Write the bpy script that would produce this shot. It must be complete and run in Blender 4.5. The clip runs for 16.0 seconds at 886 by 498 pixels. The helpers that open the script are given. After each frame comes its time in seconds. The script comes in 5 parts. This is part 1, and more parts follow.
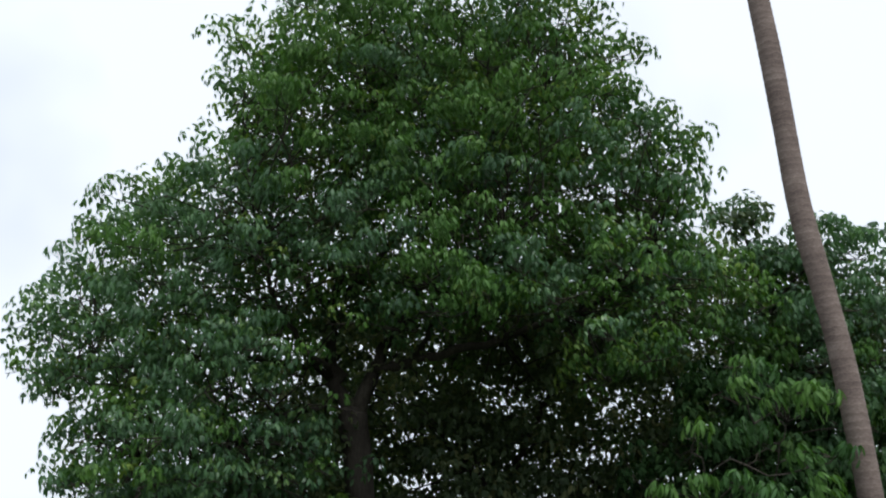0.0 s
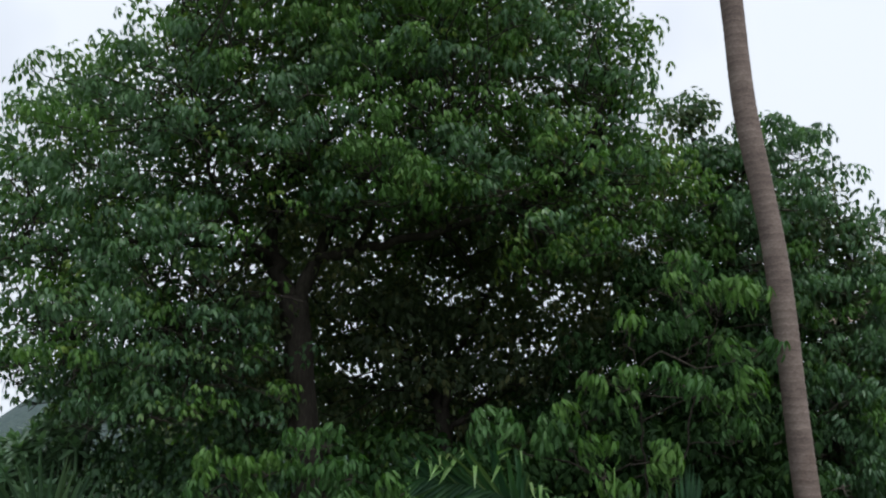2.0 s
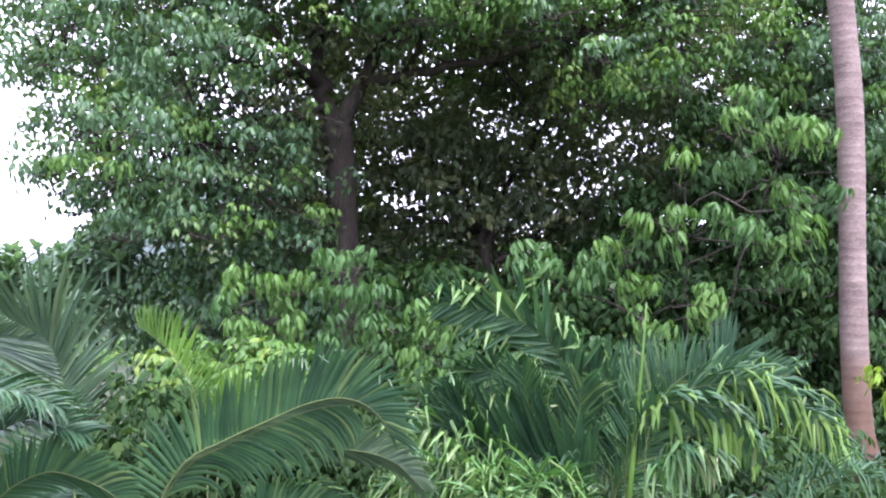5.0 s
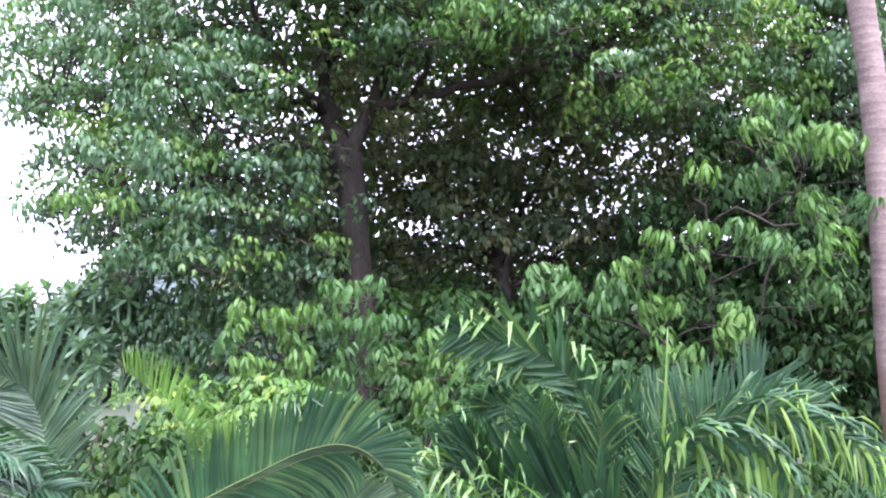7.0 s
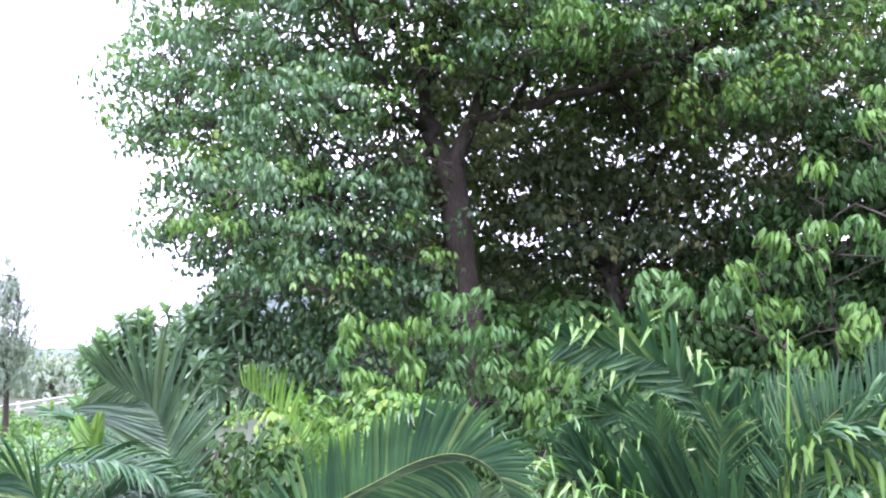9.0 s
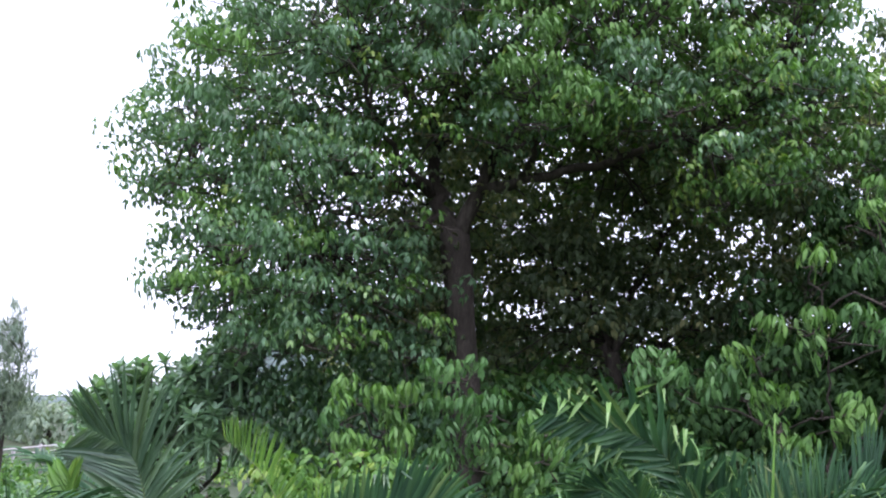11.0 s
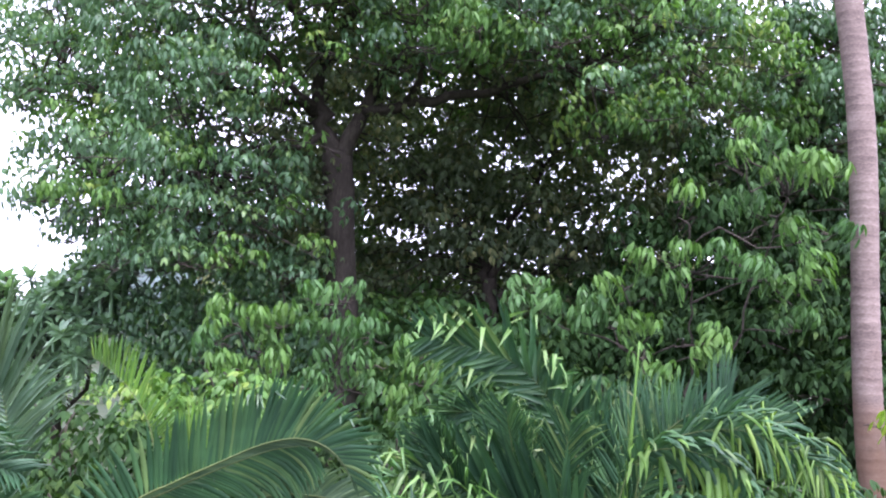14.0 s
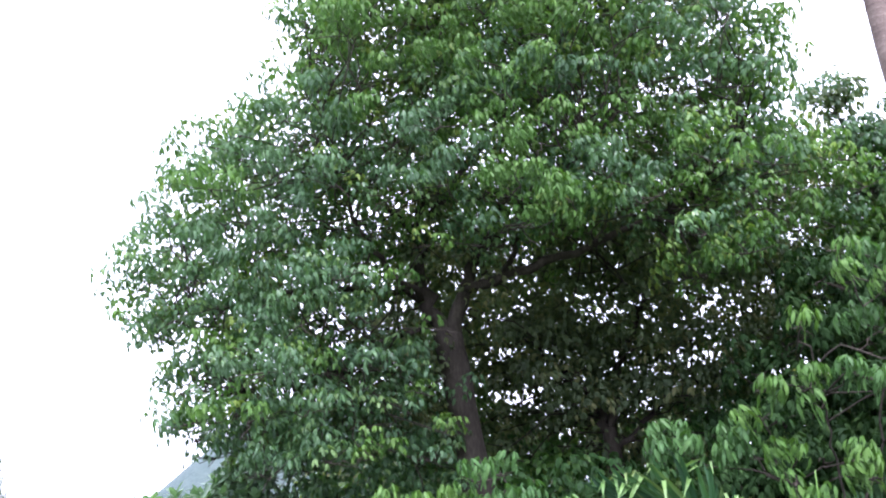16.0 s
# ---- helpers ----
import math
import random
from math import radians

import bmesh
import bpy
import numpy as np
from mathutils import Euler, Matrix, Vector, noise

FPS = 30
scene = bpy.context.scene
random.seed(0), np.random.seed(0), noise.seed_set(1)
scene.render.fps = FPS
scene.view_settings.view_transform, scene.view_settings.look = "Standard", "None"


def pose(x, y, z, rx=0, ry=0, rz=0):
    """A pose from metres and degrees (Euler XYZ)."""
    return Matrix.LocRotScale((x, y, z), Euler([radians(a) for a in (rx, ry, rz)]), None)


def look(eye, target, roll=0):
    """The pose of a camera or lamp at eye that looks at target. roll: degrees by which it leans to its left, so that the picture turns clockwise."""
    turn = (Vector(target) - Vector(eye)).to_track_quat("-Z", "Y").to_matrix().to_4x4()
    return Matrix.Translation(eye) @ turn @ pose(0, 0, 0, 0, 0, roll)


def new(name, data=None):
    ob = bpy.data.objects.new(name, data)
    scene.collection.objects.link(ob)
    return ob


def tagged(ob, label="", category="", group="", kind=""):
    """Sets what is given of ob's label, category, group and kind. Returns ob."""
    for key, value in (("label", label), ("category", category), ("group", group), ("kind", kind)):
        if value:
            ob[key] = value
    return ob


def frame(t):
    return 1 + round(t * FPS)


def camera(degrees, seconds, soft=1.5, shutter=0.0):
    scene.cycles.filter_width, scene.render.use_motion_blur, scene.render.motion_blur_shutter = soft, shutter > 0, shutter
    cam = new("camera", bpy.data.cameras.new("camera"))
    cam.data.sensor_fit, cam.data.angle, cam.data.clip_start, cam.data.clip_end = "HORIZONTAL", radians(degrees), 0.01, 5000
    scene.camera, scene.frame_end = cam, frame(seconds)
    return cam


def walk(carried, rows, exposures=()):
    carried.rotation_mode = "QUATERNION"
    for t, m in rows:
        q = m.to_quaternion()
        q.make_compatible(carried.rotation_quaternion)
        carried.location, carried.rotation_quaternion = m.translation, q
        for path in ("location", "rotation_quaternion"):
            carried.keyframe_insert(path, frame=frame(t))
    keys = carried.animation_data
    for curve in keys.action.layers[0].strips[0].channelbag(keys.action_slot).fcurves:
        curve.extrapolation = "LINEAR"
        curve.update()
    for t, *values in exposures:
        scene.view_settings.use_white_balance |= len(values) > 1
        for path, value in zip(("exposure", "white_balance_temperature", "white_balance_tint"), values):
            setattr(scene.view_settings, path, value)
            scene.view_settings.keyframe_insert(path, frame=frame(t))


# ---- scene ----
cam = camera(49.8, 16.0, soft=2.1)
PATH = [
    (0, (0.528, -0.831, 2.868), (0.386, 1.057, 3.512), -2),
    (0.5, (0.572, -0.835, 2.875), (0.445, 1.055, 3.517), -2.3),
    (1, (0.603, -0.857, 2.862), (0.477, 1.036, 3.494), -2.3),
    (1.5, (0.579, -0.82, 2.854), (0.501, 1.095, 3.427), -3),
    (2, (0.683, -0.721, 2.851), (0.625, 1.232, 3.278), -1.3),
    (2.5, (0.635, -0.681, 2.83), (0.643, 1.303, 3.085), 1.4),
    (3, (0.68, -0.612, 2.765), (0.585, 1.383, 2.868), 1.6),
    (3.5, (0.723, -0.577, 2.773), (0.636, 1.418, 2.881), -0.3),
    (4, (0.702, -0.432, 2.755), (0.803, 1.565, 2.786), 1.2),
    (4.2, (0.722, -0.376, 2.747), (0.817, 1.62, 2.783), 1.3),
    (4.5, (0.764, -0.282, 2.734), (0.683, 1.715, 2.823), 1.6),
    (4.7, (0.838, -0.281, 2.733), (0.65, 1.708, 2.831), 2.1),
    (6.8, (0.952, 0.105, 2.782), (0.786, 2.093, 2.929), 1.6),
    (7, (0.961, 0.101, 2.79), (0.723, 2.081, 2.942), 0.2),
    (7.5, (0.983, 0.096, 2.803), (0.618, 2.056, 2.969), 0.4),
    (8, (0.969, 0.104, 2.776), (0.608, 2.064, 2.945), 0.2),
    (8.5, (0.907, 0.107, 2.788), (0.531, 2.064, 2.96), -1.3),
    (9, (0.946, 0.12, 2.752), (0.493, 2.059, 2.939), -1.3),
    (9.2, (0.948, 0.103, 2.756), (0.484, 2.039, 2.949), -1.8),
    (11.3, (1.069, 0.115, 2.726), (0.622, 2.036, 3.058), 2.9),
    (11.5, (1.061, 0.124, 2.747), (0.676, 2.07, 2.999), 2.2),
    (12, (1.059, 0.138, 2.777), (0.719, 2.101, 2.952), 2),
    (12.5, (1.069, 0.141, 2.77), (0.749, 2.108, 2.931), 1.5),
    (13, (1.066, 0.126, 2.777), (0.8, 2.101, 2.955), 2.2),
    (13.5, (1.06, 0.131, 2.771), (0.801, 2.105, 2.96), 2.4),
    (14, (1.067, 0.113, 2.732), (0.842, 2.092, 2.911), 3),
    (14.5, (0.973, -0.045, 2.776), (0.742, 1.934, 2.953), -0.2),
    (15, (0.861, -0.288, 2.821), (0.516, 1.665, 3.075), -1.5),
    (15.5, (0.715, -0.422, 2.816), (0.391, 1.516, 3.19), -5.3),
    (16, (0.523, -0.632, 2.832), (0.19, 1.275, 3.334), -6.1),
]

EXPOSURES = [(0, -0.68, 6250, 8), (1.5, -0.82, 6250, 8), (2.6, -0.74, 6250, 13), (2.9, -0.26, 6050, 18), (3.1, 0.08, 6000, 20), (3.4, 0.5, 5950, 23), (4.0, 0.78, 5900, 27), (4.5, 1.16, 5850, 31), (4.7, 1.25, 5850, 32), (6.8, 1.66, 5800, 36), (9.2, 1.66, 5800, 36), (11.3, 0.6, 5900, 25), (12.5, 0.9, 5850, 28), (14, 1.27, 5800, 33), (15, 1.42, 5800, 32), (15.5, 1.4, 5800, 30), (16, 1.14, 5850, 26)]
walk(cam, [(t, look(eye, target, roll)) for t, eye, target, roll in PATH], EXPOSURES)

# ---- world and sun: a bright, thinly overcast day ----
SUN_TO = Vector((0.30, -0.36, 0.88)).normalized()
world = bpy.data.worlds.new("world")
scene.world = world
world.use_nodes = True
wn, wl = world.node_tree.nodes, world.node_tree.links
wn.clear()
w_out, w_back = wn.new("ShaderNodeOutputWorld"), wn.new("ShaderNodeBackground")
w_sky, w_mix, w_noise = wn.new("ShaderNodeTexSky"), wn.new("ShaderNodeMix"), wn.new("ShaderNodeTexNoise")
w_ramp, w_co, w_gain = wn.new("ShaderNodeValToRGB"), wn.new("ShaderNodeTexCoord"), wn.new("ShaderNodeVectorMath")
w_sky.sky_type, w_sky.sun_disc = "NISHITA", False
w_sky.sun_elevation = math.asin(SUN_TO.z)
w_sky.sun_rotation = math.atan2(SUN_TO.x, SUN_TO.y)
w_sky.air_density, w_sky.dust_density = 1.0, 2.0
w_gain.operation = "SCALE"
w_gain.inputs["Scale"].default_value = 0.10
w_noise.inputs["Scale"].default_value, w_noise.inputs["Detail"].default_value = 2.2, 4.0
w_ramp.color_ramp.elements[0].position, w_ramp.color_ramp.elements[0].color = 0.30, (0.62, 0.62, 0.62, 1)
w_ramp.color_ramp.elements[1].position, w_ramp.color_ramp.elements[1].color = 0.52, (1, 1, 1, 1)
w_mix.data_type = "RGBA"
w_mix.inputs[7].default_value = (0.98, 1.02, 1.10, 1)
wl.new(w_co.outputs["Generated"], w_noise.inputs["Vector"])
wl.new(w_noise.outputs["Fac"], w_ramp.inputs["Fac"])
wl.new(w_ramp.outputs["Color"], w_mix.inputs[0])
wl.new(w_sky.outputs["Color"], w_gain.inputs[0])
wl.new(w_gain.outputs["Vector"], w_mix.inputs[6])
wl.new(w_mix.outputs[2], w_back.inputs["Color"])
w_back.inputs["Strength"].default_value = 1.62
wl.new(w_back.outputs["Background"], w_out.inputs["Surface"])

sun = new("sun", bpy.data.lights.new("sun", "SUN"))
sun.data.energy, sun.data.angle, sun.data.color = 3.1, radians(14), (1.0, 0.96, 0.9)
sun.matrix_world = look((0, 0, 40), Vector((0, 0, 40)) - SUN_TO)

# ---- materials ----


def material(name):
    m = bpy.data.materials.new(name)
    m.use_nodes = True
    nt = m.node_tree
    nt.nodes.clear()
    out = nt.nodes.new("ShaderNodeOutputMaterial")
    bsdf = nt.nodes.new("ShaderNodeBsdfPrincipled")
    nt.links.new(bsdf.outputs[0], out.inputs["Surface"])
    return m, nt, bsdf, out


def ramp(nt, stops):
    r = nt.nodes.new("ShaderNodeValToRGB")
    while len(r.color_ramp.elements) < len(stops):
        r.color_ramp.elements.new(0.5)
    for e, (p, c) in zip(r.color_ramp.elements, stops):
        e.position, e.color = p, (*c, 1)
    return r


def leaf_material(name, stops, rough=0.42, through_light=0.3, warm=(1.0, 1.15, 0.45), grain=14.0, gloss=0.5):
    """Leaf: each blade its own green, blotched, with light passing through it."""
    m, nt, bsdf, out = material(name)
    geo, obj = nt.nodes.new("ShaderNodeNewGeometry"), nt.nodes.new("ShaderNodeObjectInfo")
    tone = nt.nodes.new("ShaderNodeAttribute")
    tone.attribute_name = "tone"
    total = tone.outputs["Fac"]
    for value, weight, shift in ((geo.outputs["Random Per Island"], 0.30, -0.10), (obj.outputs["Random"], 0.30, -0.15)):
        scaled = nt.nodes.new("ShaderNodeMath")
        scaled.operation = "MULTIPLY_ADD"
        scaled.inputs[1].default_value, scaled.inputs[2].default_value = weight, shift
        nt.links.new(value, scaled.inputs[0])
        add = nt.nodes.new("ShaderNodeMath")
        add.operation = "ADD"
        nt.links.new(total, add.inputs[0])
        nt.links.new(scaled.outputs[0], add.inputs[1])
        total = add.outputs[0]
    r = ramp(nt, stops)
    nt.links.new(add.outputs[0], r.inputs["Fac"])
    noise_tex = nt.nodes.new("ShaderNodeTexNoise")
    noise_tex.inputs["Scale"].default_value, noise_tex.inputs["Detail"].default_value = grain, 3
    co = nt.nodes.new("ShaderNodeTexCoord")
    nt.links.new(co.outputs["Object"], noise_tex.inputs["Vector"])
    spread = nt.nodes.new("ShaderNodeMapRange")
    spread.inputs["From Min"].default_value, spread.inputs["From Max"].default_value = 0.3, 0.7
    spread.inputs["To Min"].default_value, spread.inputs["To Max"].default_value = 0.72, 1.25
    nt.links.new(noise_tex.outputs["Fac"], spread.inputs["Value"])
    mul = nt.nodes.new("ShaderNodeVectorMath")
    mul.operation = "SCALE"
    nt.links.new(r.outputs["Color"], mul.inputs[0])
    nt.links.new(spread.outputs[0], mul.inputs["Scale"])
    nt.links.new(mul.outputs[0], bsdf.inputs["Base Color"])
    bsdf.inputs["Roughness"].default_value = rough
    bsdf.inputs["Specular IOR Level"].default_value = gloss
    trans = nt.nodes.new("ShaderNodeBsdfTranslucent")
    tint = nt.nodes.new("ShaderNodeVectorMath")
    tint.operation = "MULTIPLY"
    tint.inputs[1].default_value = warm
    nt.links.new(mul.outputs[0], tint.inputs[0])
    nt.links.new(tint.outputs[0], trans.inputs["Color"])
    mix = nt.nodes.new("ShaderNodeMixShader")
    mix.inputs[0].default_value = through_light
    nt.links.new(bsdf.outputs[0], mix.inputs[1])
    nt.links.new(trans.outputs[0], mix.inputs[2])
    nt.links.new(mix.outputs[0], out.inputs["Surface"])
    return m


def rough_material(name, stops, scale=4.0, fine=40.0, rough=0.9, bump=0.4, depth=0.02, stretch=(1, 1, 1), gloss=0.3):
    """Surface with large stains, fine grain and relief."""
    m, nt, bsdf, out = material(name)
    co, mapping = nt.nodes.new("ShaderNodeTexCoord"), nt.nodes.new("ShaderNodeMapping")
    mapping.inputs["Scale"].default_value = stretch
    nt.links.new(co.outputs["Object"], mapping.inputs["Vector"])
    a, b = nt.nodes.new("ShaderNodeTexNoise"), nt.nodes.new("ShaderNodeTexNoise")
    a.inputs["Scale"].default_value, a.inputs["Detail"].default_value = scale, 5
    b.inputs["Scale"].default_value, b.inputs["Detail"].default_value = fine, 4
    for n in (a, b):
        nt.links.new(mapping.outputs[0], n.inputs["Vector"])
    mean = nt.nodes.new("ShaderNodeMix")
    mean.inputs[0].default_value = 0.4
    nt.links.new(a.outputs["Fac"], mean.inputs[2])
    nt.links.new(b.outputs["Fac"], mean.inputs[3])
    r = ramp(nt, stops)
    nt.links.new(mean.outputs[0], r.inputs["Fac"])
    nt.links.new(r.outputs["Color"], bsdf.inputs["Base Color"])
    bsdf.inputs["Roughness"].default_value = rough
    bsdf.inputs["Specular IOR Level"].default_value = gloss
    bm_node = nt.nodes.new("ShaderNodeBump")
    bm_node.inputs["Strength"].default_value, bm_node.inputs["Distance"].default_value = bump, depth
    nt.links.new(mean.outputs[0], bm_node.inputs["Height"])
    nt.links.new(bm_node.outputs[0], bsdf.inputs["Normal"])
    return m


M_LEAF = leaf_material("leaf_mature", [(0.0, (0.056, 0.115, 0.062)), (0.45, (0.088, 0.180, 0.088)), (0.85, (0.130, 0.245, 0.105)), (1.0, (0.20, 0.33, 0.115))], rough=0.40, through_light=0.42, gloss=0.42)
# Olive leaf for the deep crown, lightened to lift the shade there.
M_INNER = leaf_material("leaf_shade_lifted", [(0.0, (0.080, 0.118, 0.064)), (0.6, (0.125, 0.175, 0.086)), (1.0, (0.20, 0.21, 0.09))], rough=0.55, through_light=0.42, gloss=0.3)
# Darkened leaf: shade under the trees is put into its colour.
M_SHADE = leaf_material("leaf_shade_dark", [(0.0, (0.020, 0.046, 0.017)), (0.6, (0.034, 0.078, 0.024)), (1.0, (0.060, 0.110, 0.030))], rough=0.7, through_light=0.3, gloss=0.12)
M_MID = leaf_material("leaf_fresh_green", [(0.0, (0.045, 0.113, 0.038)), (0.5, (0.072, 0.167, 0.050)), (0.85, (0.108, 0.225, 0.060)), (1.0, (0.18, 0.30, 0.072))], rough=0.46, through_light=0.35, gloss=0.32)
# Young leaf colour; also stands in for light on the big tree.
M_YOUNG_LIT = leaf_material("leaf_young_lit", [(0.0, (0.054, 0.132, 0.033)), (0.5, (0.087, 0.192, 0.042)), (0.85, (0.138, 0.257, 0.055)), (1.0, (0.23, 0.33, 0.07))], rough=0.48, through_light=0.35, gloss=0.3)
M_YELLOW = leaf_material("leaf_yellowing", [(0.0, (0.12, 0.25, 0.035)), (0.5, (0.21, 0.37, 0.04)), (0.85, (0.38, 0.44, 0.05)), (1.0, (0.55, 0.32, 0.05))], through_light=0.4)
M_FROND = leaf_material("frond_blade", [(0.0, (0.022, 0.064, 0.032)), (0.5, (0.036, 0.096, 0.042)), (0.85, (0.060, 0.138, 0.052)), (1.0, (0.13, 0.20, 0.07))], rough=0.45, through_light=0.25, grain=5.0, gloss=0.3)
# Green frond greyed towards blue: sky sheen put into the blade colour.
M_FROND_SHEEN = leaf_material("frond_blade_sheen", [(0.0, (0.050, 0.100, 0.056)), (0.5, (0.078, 0.140, 0.074)), (1.0, (0.13, 0.20, 0.10))], rough=0.40, through_light=0.2, grain=5.0)
M_FROND_NEW = leaf_material("frond_blade_new", [(0.0, (0.075, 0.175, 0.030)), (0.6, (0.125, 0.255, 0.042)), (1.0, (0.20, 0.32, 0.06))], through_light=0.4, grain=5.0)
# Two lit copies of the frond green, for leaflets that catch the sky.
M_FROND_LIT = leaf_material("frond_blade_lit", [(0.0, (0.055, 0.150, 0.045)), (0.6, (0.095, 0.215, 0.062)), (0.9, (0.19, 0.31, 0.11)), (1.0, (0.30, 0.29, 0.14))], rough=0.38, grain=5.0)
M_FROND_TIP = leaf_material("frond_tip_lit", [(0.0, (0.09, 0.20, 0.055)), (0.6, (0.16, 0.29, 0.085)), (1.0, (0.27, 0.36, 0.15))], rough=0.36, grain=5.0)
M_WAX = leaf_material("leaf_waxy", [(0.0, (0.16, 0.28, 0.18)), (0.6, (0.23, 0.37, 0.21)), (1.0, (0.32, 0.48, 0.22))], rough=0.3, gloss=0.6)
# Far leaves paled and greyed: distance haze is put into the colour.
M_FAR = leaf_material("leaf_haze_pale", [(0.0, (0.12, 0.18, 0.13)), (0.6, (0.17, 0.23, 0.16)), (1.0, (0.23, 0.29, 0.20))], rough=0.7)
M_RACHIS = rough_material("rachis", [(0.3, (0.055, 0.090, 0.030)), (0.7, (0.125, 0.155, 0.050))], scale=6, fine=60, rough=0.5, bump=0.1)
M_STEM = rough_material("green_stem", [(0.3, (0.10, 0.12, 0.05)), (0.7, (0.19, 0.19, 0.09))], scale=8, fine=60, rough=0.7, bump=0.2)
M_BARK = rough_material("bark", [(0.30, (0.022, 0.018, 0.014)), (0.5, (0.046, 0.038, 0.030)), (0.72, (0.096, 0.082, 0.066))], scale=5, fine=34, bump=0.7, depth=0.03, stretch=(1, 1, 0.35))
M_COCO = rough_material("coconut_bark", [(0.28, (0.10, 0.075, 0.066)), (0.5, (0.20, 0.155, 0.135)), (0.72, (0.32, 0.26, 0.225))], scale=3.0, fine=36, bump=0.5, depth=0.012, stretch=(1, 1, 1.6))
nt = M_COCO.node_tree
coco_bsdf = next(n for n in nt.nodes if n.type == "BSDF_PRINCIPLED")
bands, band_co, band_mix = nt.nodes.new("ShaderNodeTexWave"), nt.nodes.new("ShaderNodeTexCoord"), nt.nodes.new("ShaderNodeMix")
bands.bands_direction, bands.wave_profile = "Z", "SAW"
bands.inputs["Scale"].default_value, bands.inputs["Distortion"].default_value = 3.7, 3.0
bands.inputs["Detail"].default_value, bands.inputs["Detail Scale"].default_value = 3.0, 2.5
nt.links.new(band_co.outputs["Object"], bands.inputs["Vector"])
band_mix.data_type, band_mix.blend_type = "RGBA", "MULTIPLY"
band_mix.inputs[0].default_value = 0.5
band_tone = ramp(nt, [(0.0, (1.25, 1.22, 1.2)), (0.25, (0.95, 0.93, 0.93)), (1.0, (0.62, 0.58, 0.58))])
nt.links.new(bands.outputs["Fac"], band_tone.inputs["Fac"])
old = coco_bsdf.inputs["Base Color"].links[0].from_socket
nt.links.new(old, band_mix.inputs[6])
nt.links.new(band_tone.outputs["Color"], band_mix.inputs[7])
nt.links.new(band_mix.outputs[2], coco_bsdf.inputs["Base Color"])
stain, stain_z, stain_noise, stain_add, stain_mix = (nt.nodes.new("ShaderNode" + k) for k in ("MapRange", "SeparateXYZ", "TexNoise", "Math", "Mix"))
stain_noise.inputs["Scale"].default_value, stain_noise.inputs["Detail"].default_value = 2.5, 4
nt.links.new(band_co.outputs["Object"], stain_noise.inputs["Vector"])
nt.links.new(band_co.outputs["Object"], stain_z.inputs["Vector"])
stain_add.operation = "MULTIPLY_ADD"
stain_add.inputs[1].default_value = 1.6
nt.links.new(stain_noise.outputs["Fac"], stain_add.inputs[0])
nt.links.new(stain_z.outputs["Z"], stain_add.inputs[2])
stain.inputs["From Min"].default_value, stain.inputs["From Max"].default_value = 2.6, 3.5
stain.inputs["To Min"].default_value, stain.inputs["To Max"].default_value = 0.75, 0.0
nt.links.new(stain_add.outputs[0], stain.inputs["Value"])
stain_mix.data_type = "RGBA"
stain_mix.inputs[7].default_value = (0.15, 0.085, 0.05, 1)
nt.links.new(stain.outputs[0], stain_mix.inputs[0])
nt.links.new(band_mix.outputs[2], stain_mix.inputs[6])
nt.links.new(stain_mix.outputs[2], coco_bsdf.inputs["Base Color"])
M_GROUND = rough_material("ground", [(0.30, (0.016, 0.024, 0.011)), (0.48, (0.030, 0.046, 0.018)), (0.62, (0.045, 0.055, 0.024)), (0.75, (0.08, 0.062, 0.04))], scale=0.35, fine=9, bump=0.8, depth=0.05)
# Blue-grey distance haze is mixed into the hill's own colour.
M_HILL = rough_material("wooded_hill_haze", [(0.35, (0.055, 0.085, 0.085)), (0.65, (0.095, 0.13, 0.12))], scale=0.06, fine=0.6, bump=0.6, depth=2.0)
M_WHITE = rough_material("white_render", [(0.3, (0.68, 0.70, 0.70)), (0.7, (0.80, 0.81, 0.80))], scale=0.7, fine=12, bump=0.1, rough=0.85)
M_ORANGE = rough_material("orange_paint", [(0.3, (0.55, 0.20, 0.06)), (0.7, (0.70, 0.29, 0.09))], scale=2, fine=20, bump=0.1, rough=0.6)
M_PEACH = rough_material("peach_paint", [(0.3, (0.66, 0.48, 0.38)), (0.7, (0.76, 0.58, 0.47))], scale=2, fine=20, bump=0.1, rough=0.8)
M_GREY = rough_material("grey_paint", [(0.3, (0.33, 0.31, 0.31)), (0.7, (0.42, 0.40, 0.40))], scale=2, fine=20, bump=0.1, rough=0.8)
M_GREEN_ROOF = rough_material("green_sheet", [(0.3, (0.20, 0.48, 0.38)), (0.7, (0.30, 0.60, 0.50))], scale=1.5, fine=14, bump=0.1, rough=0.45, gloss=0.5)
M_MAROON = rough_material("maroon_paint", [(0.3, (0.11, 0.04, 0.035)), (0.7, (0.18, 0.07, 0.06))], scale=2, fine=20, bump=0.1, rough=0.6)
M_DARKWOOD = rough_material("dark_wood", [(0.3, (0.030, 0.022, 0.018)), (0.7, (0.07, 0.05, 0.04))], scale=3, fine=30, bump=0.3, rough=0.7)
M_STONE = rough_material("pale_stone", [(0.3, (0.30, 0.28, 0.25)), (0.7, (0.52, 0.50, 0.46))], scale=3, fine=30, bump=0.4, rough=0.7)
M_GLASS = rough_material("window_pane", [(0.3, (0.02, 0.02, 0.022)), (0.7, (0.035, 0.03, 0.03))], scale=1, fine=6, bump=0.0, rough=0.12, gloss=0.6)

# ---- mesh helpers ----
rng = np.random.default_rng(7)
GOLD = math.pi * (3 - math.sqrt(5))


